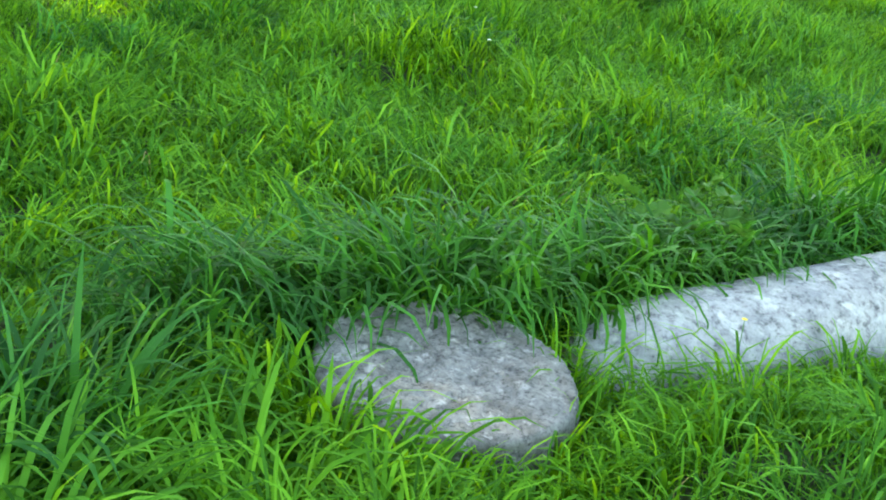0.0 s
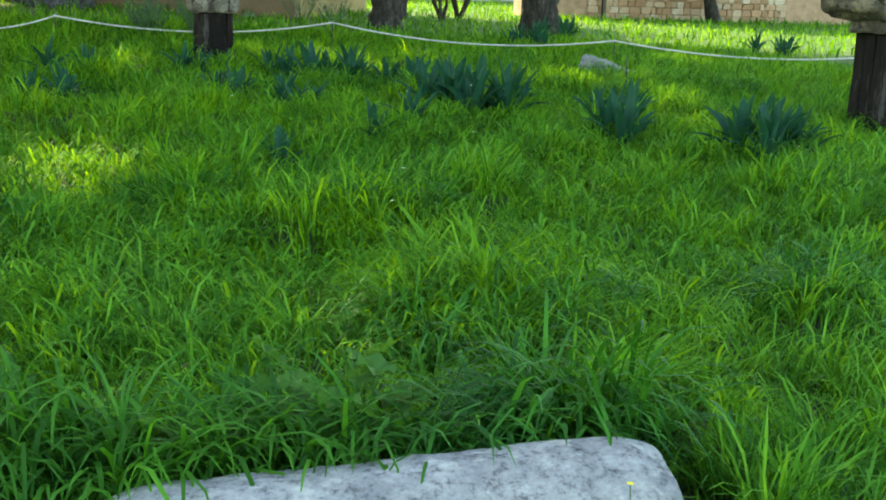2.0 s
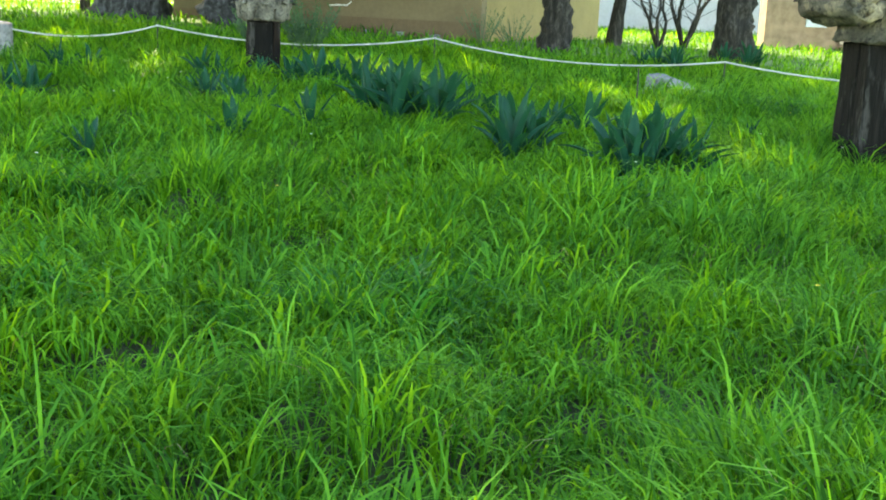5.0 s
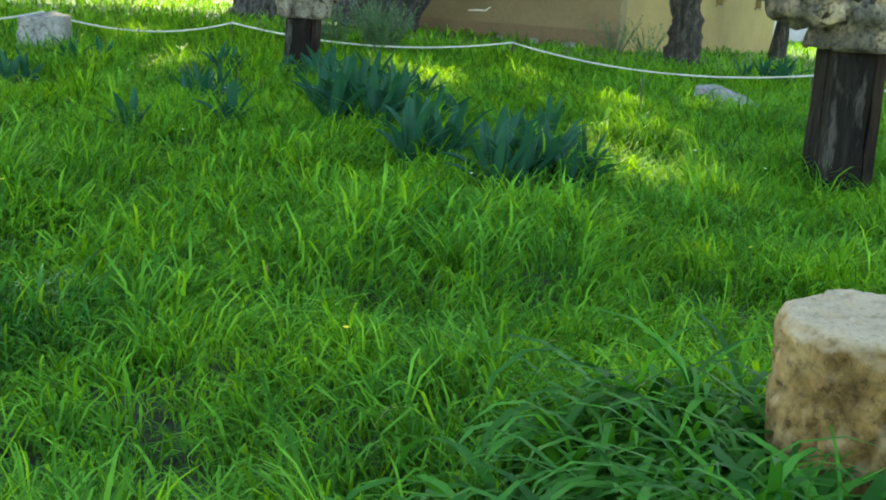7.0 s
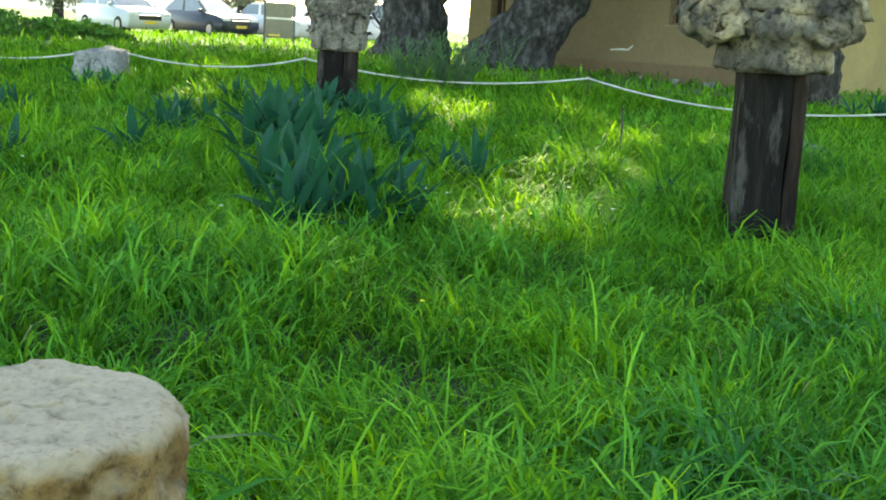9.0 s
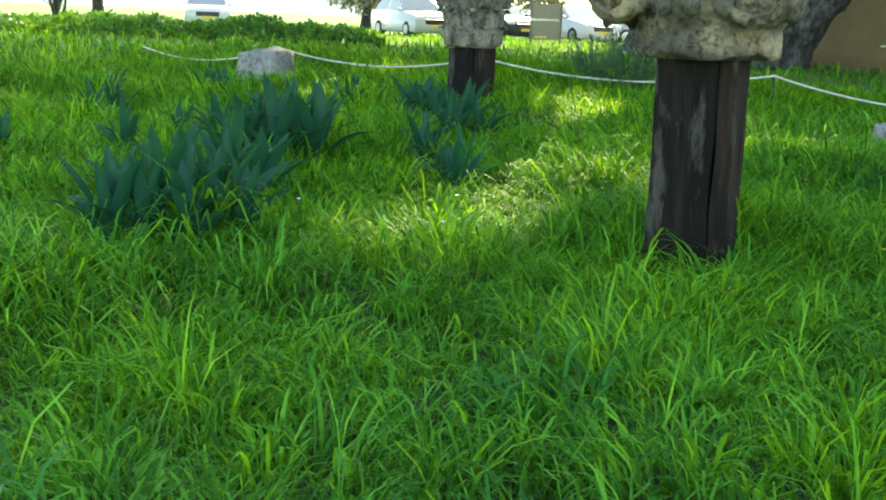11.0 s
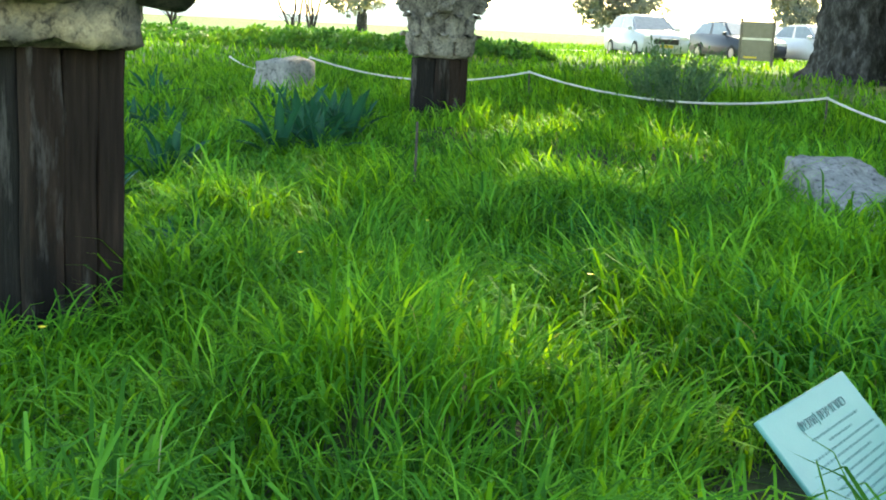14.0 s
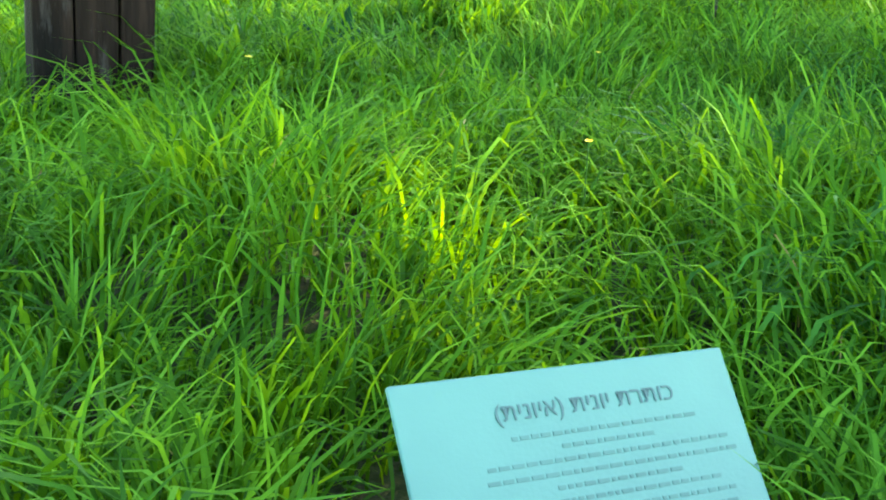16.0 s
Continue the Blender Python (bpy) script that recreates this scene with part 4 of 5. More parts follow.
# both old trees: unseen crown masses added far out to shade the lawn
big_tree("old_tree", (-7.6, 30.4), [((0, 0, 0), 0.86), ((0.05, 0, 1.0), 0.74), ((0.0, -0.1, 3.2), 0.72)],
         [((0, -0.1, 3.0), (-3.5, -4.0, 8.5), 0.4, 0.12), ((0, 0, 3.0), (1.0, -6.0, 8.5), 0.4, 0.12), ((0, 0, 3.0), (-1, 3, 8), 0.4, 0.12)],
         [((-4.5, -3.5, 9.5), (6.0, 5.5, 2.4)), ((-9.5, -6.0, 10.0), (5.0, 5.0, 2.2)), ((1.5, -7.5, 9.8), (4.5, 4.5, 2.0)), ((-13, -1.5, 9.0), (4.5, 4, 2.0)), ((-5.4, -11.4, 10.2), (5.5, 4.5, 1.8)), ((-11, -11, 10.2), (4.5, 4.5, 1.8)), ((-6.5, 3.5, 9.5), (5.5, 4.5, 2.0)), ((-2.0, 8.5, 9.5), (6.0, 5.0, 2.0)), ((-9.5, 9.5, 8.5), (4.5, 4.0, 1.8)), ((-14.5, 5, 8.5), (4.0, 4.0, 1.6)), ((2.3, 3.8, 9.6), (5.0, 4.5, 2.0)), ((-3.0, -3.5, 6.2), (5.0, 4.5, 1.4)), ((0.5, 2.0, 6.0), (4.5, 4.0, 1.3)), ((-7.5, 0.5, 6.0), (4.5, 4.0, 1.3))], 140000, 0.38, BARK, OLIVE, "massive old tree with grey furrowed bark behind the rope", 1.3, hole=0.41, sides=64, knot=0.2)
big_tree("old_tree", (-4.85, 29.3), [((0, 0, 0), 0.82), ((0.45, 0, 0.9), 0.72), ((1.7, -0.1, 2.4), 0.64), ((2.9, -0.2, 4.2), 0.58)],
         [((2.6, -0.2, 4.1), (5.5, -4.5, 8.8), 0.34, 0.1), ((2.6, -0.2, 4.1), (0.5, -6.0, 9.0), 0.34, 0.1), ((2.6, -0.2, 4.1), (7.0, 2, 8.5), 0.3, 0.1)],
         [((4.5, -4.5, 9.6), (5.0, 5.0, 2.2)), ((0.5, -8.5, 9.8), (5.0, 4.5, 2.0)), ((6.5, 1.0, 9.0), (4.5, 4.0, 2.0)), ((6.5, -10.5, 8.6), (4.0, 3.6, 1.8)), ((-2.5, -12.5, 10.0), (5.0, 4.2, 1.8)), ((2.5, -13.5, 9.6), (4.5, 4.0, 1.8)), ((1.5, -3.5, 6.2), (4.5, 4.0, 1.3)), ((5.0, -4.0, 6.4), (4.0, 3.5, 1.3))], 84000, 0.38, BARK, OLIVE, "leaning old tree trunk with knotted grey bark near ochre wall", 2.6, hole=0.41, sides=64, knot=0.2)
big_tree("olive_tree", (2.3, 26.0), [((0, 0, 0), 0.33), ((0.05, 0, 1.0), 0.27), ((-0.1, 0, 2.1), 0.33)],
         [((-0.1, 0, 2.0), (-1.6, -0.6, 4.4), 0.2, 0.07), ((-0.1, 0, 2.0), (1.4, 0.2, 4.6), 0.2, 0.07)],
         [((0.2, -0.8, 5.8), (3.2, 3.0, 1.6))], 9000, 0.13, DARKBARK, OLIVE, "olive tree with dark twisted trunk beside ochre building", 4.4, sides=48, knot=0.3)
big_tree("olive_tree", (6.55, 27.6), [((0, 0, 0), 0.42), ((-0.05, 0, 1.2), 0.36), ((0.1, 0, 2.3), 0.4)],
         [((0.1, 0, 2.2), (1.9, 0.4, 4.6), 0.24, 0.08), ((0.1, 0, 2.2), (-1.5, 0.2, 4.8), 0.24, 0.08)],
         [((0.2, 0, 6.0), (3.6, 3.2, 1.7))], 9000, 0.13, DARKBARK, OLIVE, "thick dark olive tree trunk on sunlit lawn", 5.9, sides=48, knot=0.3)
big_tree("olive_tree", (17.8, 39.6), [((0, 0, 0), 0.24), ((-0.4, 0, 1.4), 0.2), ((-0.7, 0, 2.6), 0.18)],
         [((-0.7, 0, 2.5), (-2.2, -0.5, 4.2), 0.12, 0.04), ((-0.7, 0, 2.5), (1.2, 0, 4.5), 0.12, 0.04)],
         [((-1.4, -0.6, 3.7), (3.6, 2.0, 2.1)), ((-3.8, -0.8, 2.6), (1.3, 1.0, 1.3)), ((0.8, -0.8, 2.6), (1.6, 1.2, 1.3))], 10000, 0.2, DARKBARK, OLIVE, "olive tree with drooping foliage before the stone wall", 7.1)
big_tree("small_tree", (5.0, 35.5), [((0, 0, 0), 0.22), ((0.15, 0, 1.4), 0.17), ((0.3, 0, 2.4), 0.17)],
         [((0.3, 0, 2.3), (-1.0, 0, 4.0), 0.1, 0.03), ((0.3, 0, 2.3), (1.8, 0, 4.0), 0.12, 0.03)],
         [((0.4, 0, 4.2), (2.2, 1.8, 1.3))], 4500, 0.14, DARKBARK, OLIVE, "small forked tree beside the building's brighter side", 8.3, 20)
for (x, y, s, seed) in [(-35.5, 52.5, 1.25, 9.1), (-29.0, 59, 1.55, 10.3), (-24.8, 62.5, 1.6, 11.2), (-50, 47, 1.4, 12.4)]:
    big_tree("olive_tree", (x, y), [((0, 0, 0), 0.24 * s), ((0.1, 0, 1.0 * s), 0.17 * s)],
             [((0.1, 0, 0.9 * s), (-1.0 * s, 0, 2.3 * s), 0.1, 0.03), ((0.1, 0, 0.9 * s), (1.0 * s, 0.4, 2.4 * s), 0.1, 0.03)],
             [((0, 0, 2.3 * s), (1.9 * s, 1.8 * s, 1.5 * s)), ((-0.8 * s, 0, 3.2 * s), (1.5 * s, 1.4 * s, 1.2 * s))], 8500, 0.3, DARKBARK, GREYOLIVE, "grey-leaved olive tree at the edge of the car park", seed, 14)


# ---- buildings ----
def local_wall(parent, p0, p1, z0, z1, thick, holes, mat, name):
    """A wall from p0 to p1 with rectangular openings through it (start, end, sill, head along the wall)."""
    a, b = Vector((*p0, 0)), Vector((*p1, 0))
    d = (b - a).normalized()
    nrm = Vector((d.y, -d.x, 0))
    length = (b - a).length
    us = sorted({0.0, length, *[h[0] for h in holes], *[h[1] for h in holes]})
    zs = sorted({z0, z1, *[h[2] for h in holes], *[h[3] for h in holes]})
    bm = bmesh.new()
    for u0, u1 in zip(us, us[1:]):
        for w0, w1 in zip(zs, zs[1:]):
            um, wm = (u0 + u1) / 2, (w0 + w1) / 2
            if any(h[0] < um < h[1] and h[2] < wm < h[3] for h in holes):
                continue
            c = [a + d * u + nrm * o + Vector((0, 0, w)) for u, w, o in ((u0, w0, 0), (u1, w0, 0), (u1, w1, 0), (u0, w1, 0), (u0, w0, -thick), (u1, w0, -thick), (u1, w1, -thick), (u0, w1, -thick))]
            v = [bm.verts.new(q) for q in c]
            for f in ((0, 1, 2, 3), (5, 4, 7, 6), (4, 0, 3, 7), (1, 5, 6, 2), (3, 2, 6, 7), (4, 5, 1, 0)):
                bm.faces.new([v[k] for k in f])
    bmesh.ops.remove_doubles(bm, verts=bm.verts[:], dist=0.001)
    seen = {}
    for f in bm.faces[:]:
        key = tuple(round(c, 3) for c in f.calc_center_median())
        seen.setdefault(key, []).append(f)
    bmesh.ops.delete(bm, geom=[f for fs in seen.values() if len(fs) > 1 for f in fs], context="FACES")
    w = part(name, bm, mat, parent)
    return w, a, d, nrm


house = thing("ochre_building", pose(0, 0, 0), "plastered ochre building with narrow windows and one side coloured as lit", "building")
C0, CL, CR = (0.9, 29.6), (-7.16, 33.14), (5.4, 41.5)
base = 0.1
dleft = (Vector(C0) - Vector(CL)).length
wins_a = [(dleft - 2.55, dleft - 2.05, 1.62, 3.2), (dleft - 1.65, dleft - 1.15, 1.62, 3.2), (0.75, 1.25, 1.6, 3.2)]
wall_a, a, d_a, n_a = local_wall(house, CL, C0, base, 6.2, 0.35, wins_a, OCHRE, "wall")
wins_b = [(6.6, 7.2, 1.5, 3.0), (10.2, 10.8, 1.5, 3.0)]
wall_b, a2, d_b, n_b = local_wall(house, (C0[0] + 0.004, C0[1] + 0.36), CR, base, 6.2, 0.35, wins_b, OCHRE_LIT, "wall")
CB = (-5.5, 46.0)
local_wall(house, CR, CB, base, 6.2, 0.35, [], OCHRE, "wall")
local_wall(house, CB, CL, base, 6.2, 0.35, [], OCHRE, "wall")
for (aa, dd, nn, wins) in ((a, d_a, n_a, wins_a), (a2, d_b, n_b, wins_b)):
    rot = math.degrees(math.atan2(dd.y, dd.x))
    for u0, u1, w0, w1 in wins:
        c = aa + dd * (u0 + u1) / 2 - nn * 0.14
        win = new("window")
        win.parent = house
        win.matrix_world = pose(c.x, c.y, (w0 + w1) / 2, 0, 0, rot)
        bm = bmesh.new()
        ww, hh = u1 - u0, w1 - w0
        box(bm, 0, 0.1, 0, ww + 0.1, 0.012, hh + 0.1)
        part("pane", bm, DARKGLASS, win)
        bm = bmesh.new()
        for sx in (-1, 0, 1):
            box(bm, sx * (ww / 2 - 0.025), 0.05, 0, 0.045, 0.05, hh - 0.01, 0.005, 1)
        for sz in (-1, 1):
            box(bm, 0, 0.047, sz * (hh / 2 - 0.03), ww - 0.01, 0.05, 0.045, 0.005, 1)
        part("window_frame", bm, FRAMEWOOD, win)
        bm = bmesh.new()
        box(bm, 0, -0.12, -hh / 2 - 0.025, ww + 0.14, 0.14, 0.05, 0.008, 1)
        part("sill", bm, SILL, win)
bm = bmesh.new()
box(bm, dleft / 2, -0.009, 0.42, dleft, 0.014, 0.62)
o = part("plinth_stain", bm, FOOT, house, "earth-stained plaster band")
o.matrix_world = pose(a.x, a.y, 0, 0, 0, math.degrees(math.atan2(d_a.y, d_a.x)))
bm = bmesh.new()
rv = [bm.verts.new((q[0], q[1], 6.2)) for q in (CL, C0, CR, CB)]
rt = [bm.verts.new((q[0], q[1], 6.5)) for q in (CL, C0, CR, CB)]
bm.faces.new(rv)
bm.faces.new(rt)
for k in range(4):
    bm.faces.new((rv[k], rv[(k + 1) % 4], rt[(k + 1) % 4], rt[k]))
part("roof", bm, ROOFT, house)
# a scratched white mark on the plaster
bm = bmesh.new()
s0 = dleft - 4.1
tube(bm, [(s0 + q[0], -0.018, q[1]) for q in ((0, 0.98), (0.25, 1.0), (0.5, 1.0), (0.62, 1.1))], [0.02, 0.025, 0.022, 0.016], 6)
o = part("chalk_mark", bm, BAND, house, "pale scratched mark on plaster")
o.matrix_world = pose(a.x, a.y, 0, 0, 0, math.degrees(math.atan2(d_a.y, d_a.x)))

# ---- old stone wall far right ----
ruin = tagged(new("wall_ruin", None), "old wall of rough reddish stones with a flat render", "stone wall", kind="structure")
RX0, RX1, RY = 10.9, 32.0, 41.0
ruin.matrix_world = pose(RX0, RY, -0.05)
bm = bmesh.new()
box(bm, (RX1 - RX0) / 2, 0.4, 3.2, RX1 - RX0, 0.8, 6.6)
part("core", bm, MORTAR, ruin)
rng = random.Random(5)
stones = []
for k in range(8):
    bm = bmesh.new()
    box(bm, 0, 0, 0, 1, 1, 1, 0.12, 1)
    for v in bm.verts:
        v.co += Vector((rng.uniform(-0.07, 0.07), rng.uniform(-0.05, 0.05), rng.uniform(-0.09, 0.09)))
    stones.append(bm_mesh("stone", bm, WALLSTONE))
z, count = 0.12, 0
while z < 3.3:
    hgt = rng.uniform(0.15, 0.27)
    x = 2.3 + rng.uniform(0, 0.3)
    while x < 10.5 and count < 330:
        wdt = rng.uniform(0.2, 0.5)
        s = new("stone", stones[rng.randrange(8)])
        s.parent = ruin
        s.location = (x + wdt / 2, -0.02, z + hgt / 2)
        s.scale = (wdt * 0.92, rng.uniform(0.14, 0.22), hgt * 0.9)
        x += wdt
        count += 1
    z += hgt
bm = bmesh.new()
box(bm, 1.7, -0.035, 1.35, 0.7, 0.05, 0.9, 0.01, 1)
o = part("flat_panel", bm, GALV, ruin, "pale grey-green flat panel")
bm = bmesh.new()
box(bm, 3.1, -0.16, 0.75, 0.14, 0.12, 1.3, 0.02, 1)
o = part("downpipe", bm, GRILLE, ruin, "dark upright post")

# ---- pale wall beyond the lawn ----
# added wall; its pale colour stands in for the bright haze in this gap
bm = bmesh.new()
box(bm, 0, 0, 2.2, 26.0, 0.4, 4.6, 0.03, 1)
box(bm, 0, 0, 4.56, 26.2, 0.55, 0.12, 0.02, 1)
o = part("wall_far", bm, PALEWALL)
o.matrix_world = pose(11.0, 62.0, gz(11, 62), 0, 0, -6)
tagged(o, "pale grey wall standing in for the hazy gap beyond the lawn", "wall", kind="structure")

# ---- distance ----
bm = bmesh.new()
n = 140
lo, hi = [], []
for i in range(n + 1):
    a = radians(-100 + 200 * i / n)
    x, y = 620 * math.sin(a), 620 * math.cos(a)
    h = 5 + 7 * noise.fractal(Vector((i * 0.16, 0, 3)), 0.9, 2, 4) + 3 * noise.noise(Vector((i * 1.3, 5, 0)))
    lo.append(bm.verts.new((x, y, -3)))
    hi.append(bm.verts.new((x, y, max(2.5, h + 3))))
for i in range(n):
    bm.faces.new((lo[i], lo[i + 1], hi[i + 1], hi[i]))
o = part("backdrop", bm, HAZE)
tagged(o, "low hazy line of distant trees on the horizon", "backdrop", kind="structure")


# ---- cars ----
def car(m, paint, label, tall=0.0):
    t = thing("car", m, label, "car", "cars in the car park")
    H = 1.48 + tall
    # length runs along +x (front), origin on the ground at the middle
    bm = bmesh.new()
    prof = [(-2.08, 0.42), (-2.12, 0.75), (-2.05, 0.98), (-1.2, 1.0), (0.75, 0.98), (1.75, 0.86), (2.08, 0.7), (2.12, 0.45), (2.0, 0.24), (-1.98, 0.24)]
    secs = []
    for yy, inn, up in ((-0.9, 0.06, 0.02), (-0.86, 0.0, 0.0), (-0.5, -0.03, -0.02), (0.5, -0.03, -0.02), (0.86, 0.0, 0.0), (0.9, 0.06, 0.02)):
        secs.append([bm.verts.new((x * (1 - inn * 0.25), yy * (0.985 if z > 0.9 else 1.0), z - (up if z > 0.8 else -up * 2) + (tall * 0.5 if z > 0.6 else 0))) for x, z in prof])
    k = len(prof)
    for u, v in zip(secs, secs[1:]):
        for i in range(k):
            bm.faces.new((u[i], u[(i + 1) % k], v[(i + 1) % k], v[i]))
    bm.faces.new(secs[0][::-1])
    bm.faces.new(secs[-1])
    bmesh.ops.bevel(bm, geom=[e for e in bm.edges if len(e.link_faces) == 2 and e.calc_face_angle(0) > 0.3], offset=0.09, segments=3, affect="EDGES")
    part("body", bm, paint, t, smooth=True)
    bm = bmesh.new()
    zb = 0.96 + tall * 0.5
    ring0 = [bm.verts.new(q) for q in ((-1.95, -0.8, zb), (0.95, -0.82, zb), (0.95, 0.82, zb), (-1.95, 0.8, zb))]
    ring1 = [bm.verts.new(q) for q in ((-1.5, -0.62, H - 0.06), (0.1, -0.64, H - 0.04), (0.1, 0.64, H - 0.04), (-1.5, 0.62, H - 0.06))]
    ring2 = [bm.verts.new(q) for q in ((-1.3, -0.5, H), (-0.1, -0.52, H + 0.01), (-0.1, 0.52, H + 0.01), (-1.3, 0.5, H))]
    for u, v in ((ring0, ring1), (ring1, ring2)):
        for i in range(4):
            bm.faces.new((u[i], u[(i + 1) % 4], v[(i + 1) % 4], v[i]))
    bm.faces.new(ring2)
    bmesh.ops.bevel(bm, geom=[e for e in bm.edges if len(e.link_faces) == 2], offset=0.07, segments=3, affect="EDGES")
    part("roof", bm, paint, t, smooth=True)

    def pane(name, quad):
        b_ = bmesh.new()
        q = [Vector(v) for v in quad]
        nn = (q[1] - q[0]).cross(q[3] - q[0]).normalized()
        c = sum(q, Vector()) / 4
        f0 = [b_.verts.new(c + (v - c) * 0.9 + nn * 0.012) for v in q]
        f1 = [b_.verts.new(c + (v - c) * 0.9 - nn * 0.012) for v in q]
        b_.faces.new(f0)
        b_.faces.new(f1[::-1])
        for i in range(4):
            b_.faces.new((f0[i], f0[(i + 1) % 4], f1[(i + 1) % 4], f1[i]))
        part(name, b_, CARGLASS, t)
    c0, c1 = [v for v in ((-1.95, -0.8, zb), (0.95, -0.82, zb), (0.95, 0.82, zb), (-1.95, 0.8, zb))], [v for v in ((-1.5, -0.62, H - 0.06), (0.1, -0.64, H - 0.04), (0.1, 0.64, H - 0.04), (-1.5, 0.62, H - 0.06))]
    pane("windscreen", (c0[1], c0[2], c1[2], c1[1]))
    pane("rear_window", (c0[3], c0[0], c1[0], c1[3]))
    for s in (0, 1):
        A, B, Cc, D = (c0[0], c0[1], c1[1], c1[0]) if s == 0 else (c0[2], c0[3], c1[3], c1[2])
        A, B, Cc, D = map(Vector, (A, B, Cc, D))
        pane("side_window", (A, A.lerp(B, 0.48), D.lerp(Cc, 0.48), D))
        pane("side_window", (A.lerp(B, 0.5), B, Cc, D.lerp(Cc, 0.5)))
        y = -0.95 if s == 0 else 0.95
        bm = bmesh.new()
        box(bm, 0.75, y, zb + 0.06, 0.14, 0.16, 0.13, 0.03, 2)
        part("mirror", bm, paint, t)
        bm = bmesh.new()
        box(bm, 1.98, y * 0.72, 0.72 + tall * 0.4, 0.24, 0.36, 0.13, 0.03, 2)
        part("headlight", bm, LAMP, t)
    bm = bmesh.new()
    box(bm, 2.1, 0, 0.6 + tall * 0.3, 0.07, 0.95, 0.2, 0.03, 2)
    part("grille", bm, GRILLE, t)
    bm = bmesh.new()
    box(bm, 2.14, 0, 0.46, 0.03, 0.5, 0.11, 0.005, 1)
    part("number_plate", bm, PLATE, t, "yellow number plate")
    for x in (-1.3, 1.3):
        for y in (-0.8, 0.8):
            bm = bmesh.new()
            bmesh.ops.create_cone(bm, cap_ends=True, segments=28, radius1=0.33, radius2=0.33, depth=0.22, matrix=pose(x, y, 0.33, 90, 0, 0))
            bmesh.ops.bevel(bm, geom=[e for e in bm.edges if len(e.link_faces) == 2 and any(len(f.verts) > 6 for f in e.link_faces)], offset=0.03, segments=2, affect="EDGES")
            w = part("wheel", bm, TYRE, t)
            bm = bmesh.new()
            bmesh.ops.create_cone(bm, cap_ends=True, segments=20, radius1=0.2, radius2=0.17, depth=0.26, matrix=pose(x, y, 0.33, 90, 0, 0))
            part("rim", bm, RIM, w)
    return t


def parked(x, y, yaw, paint, label, tall=0.0):
    return car(pose(x, y, gz(x, y) - 0.06, 0, 0, yaw), paint, label, tall)


parked(-24.9, 42.9, -26, CARWHITE, "white compact SUV parked facing the lawn", 0.1)
parked(-22.6, 45.4, -22, CARGREY, "dark sedan parked between white cars")
parked(-20.2, 47.2, -22, CARWHITE, "white sedan parked behind the notice board")
parked(-18.6, 50.2, -120, CARWHITE, "white van-like car beyond the old trees", 0.25)
parked(-34.4, 40.7, -41, CARWHITE, "white hatchback parked on the grass verge")

bm = bmesh.new()
zz = gz(-25, 50) + 0.03
bm.faces.new([bm.verts.new((x, y, zz)) for x, y in ((-30, 42.2), (-10, 46), (-6, 62), (-36, 58))])
o = part("pavement", bm, PAVE)
tagged(o, "pale gravel car park surface", "car park", kind="structure")

# ---- notice board ----
nb = thing("notice_board", pose(-14.1, 35.6, gz(-14.1, 35.6) - 0.12, 0, 0, 28), "dark framed notice board on two legs with white band", "notice board")
for sx in (-1, 1):
    bm = bmesh.new()
    box(bm, sx * 0.44, 0, 0.72, 0.07, 0.07, 1.5, 0.008, 1)
    part("leg", bm, BOARDM, nb)
bm = bmesh.new()
box(bm, 0, 0, 0.86, 0.8, 0.04, 1.05, 0.006, 1)
part("panel", bm, BOARDP, nb)
bm = bmesh.new()
box(bm, 0, -0.025, 0.92, 0.78, 0.012, 0.06)
part("band", bm, BAND, nb, "white printed band")
bm = bmesh.new()
box(bm, -0.15, -0.025, 0.42, 0.35, 0.012, 0.05)
part("label_strip", bm, PLATE, nb, "small yellowish strip")

# ---- pale pole ----
px_, py_ = -11.2, 14.9
pole = thing("metal_pole", pose(px_, py_, gz(px_, py_)), "pale galvanised square metal pole standing in grass", "pole")
bm = bmesh.new()
box(bm, 0, 0, 1.3, 0.11, 0.11, 2.7, 0.01, 2)
part("shaft", bm, GALV, pole)
bm = bmesh.new()
box(bm, 0, 0, 0.05, 0.2, 0.2, 0.02, 0.004, 1)
part("base_plate", bm, GALV, pole)


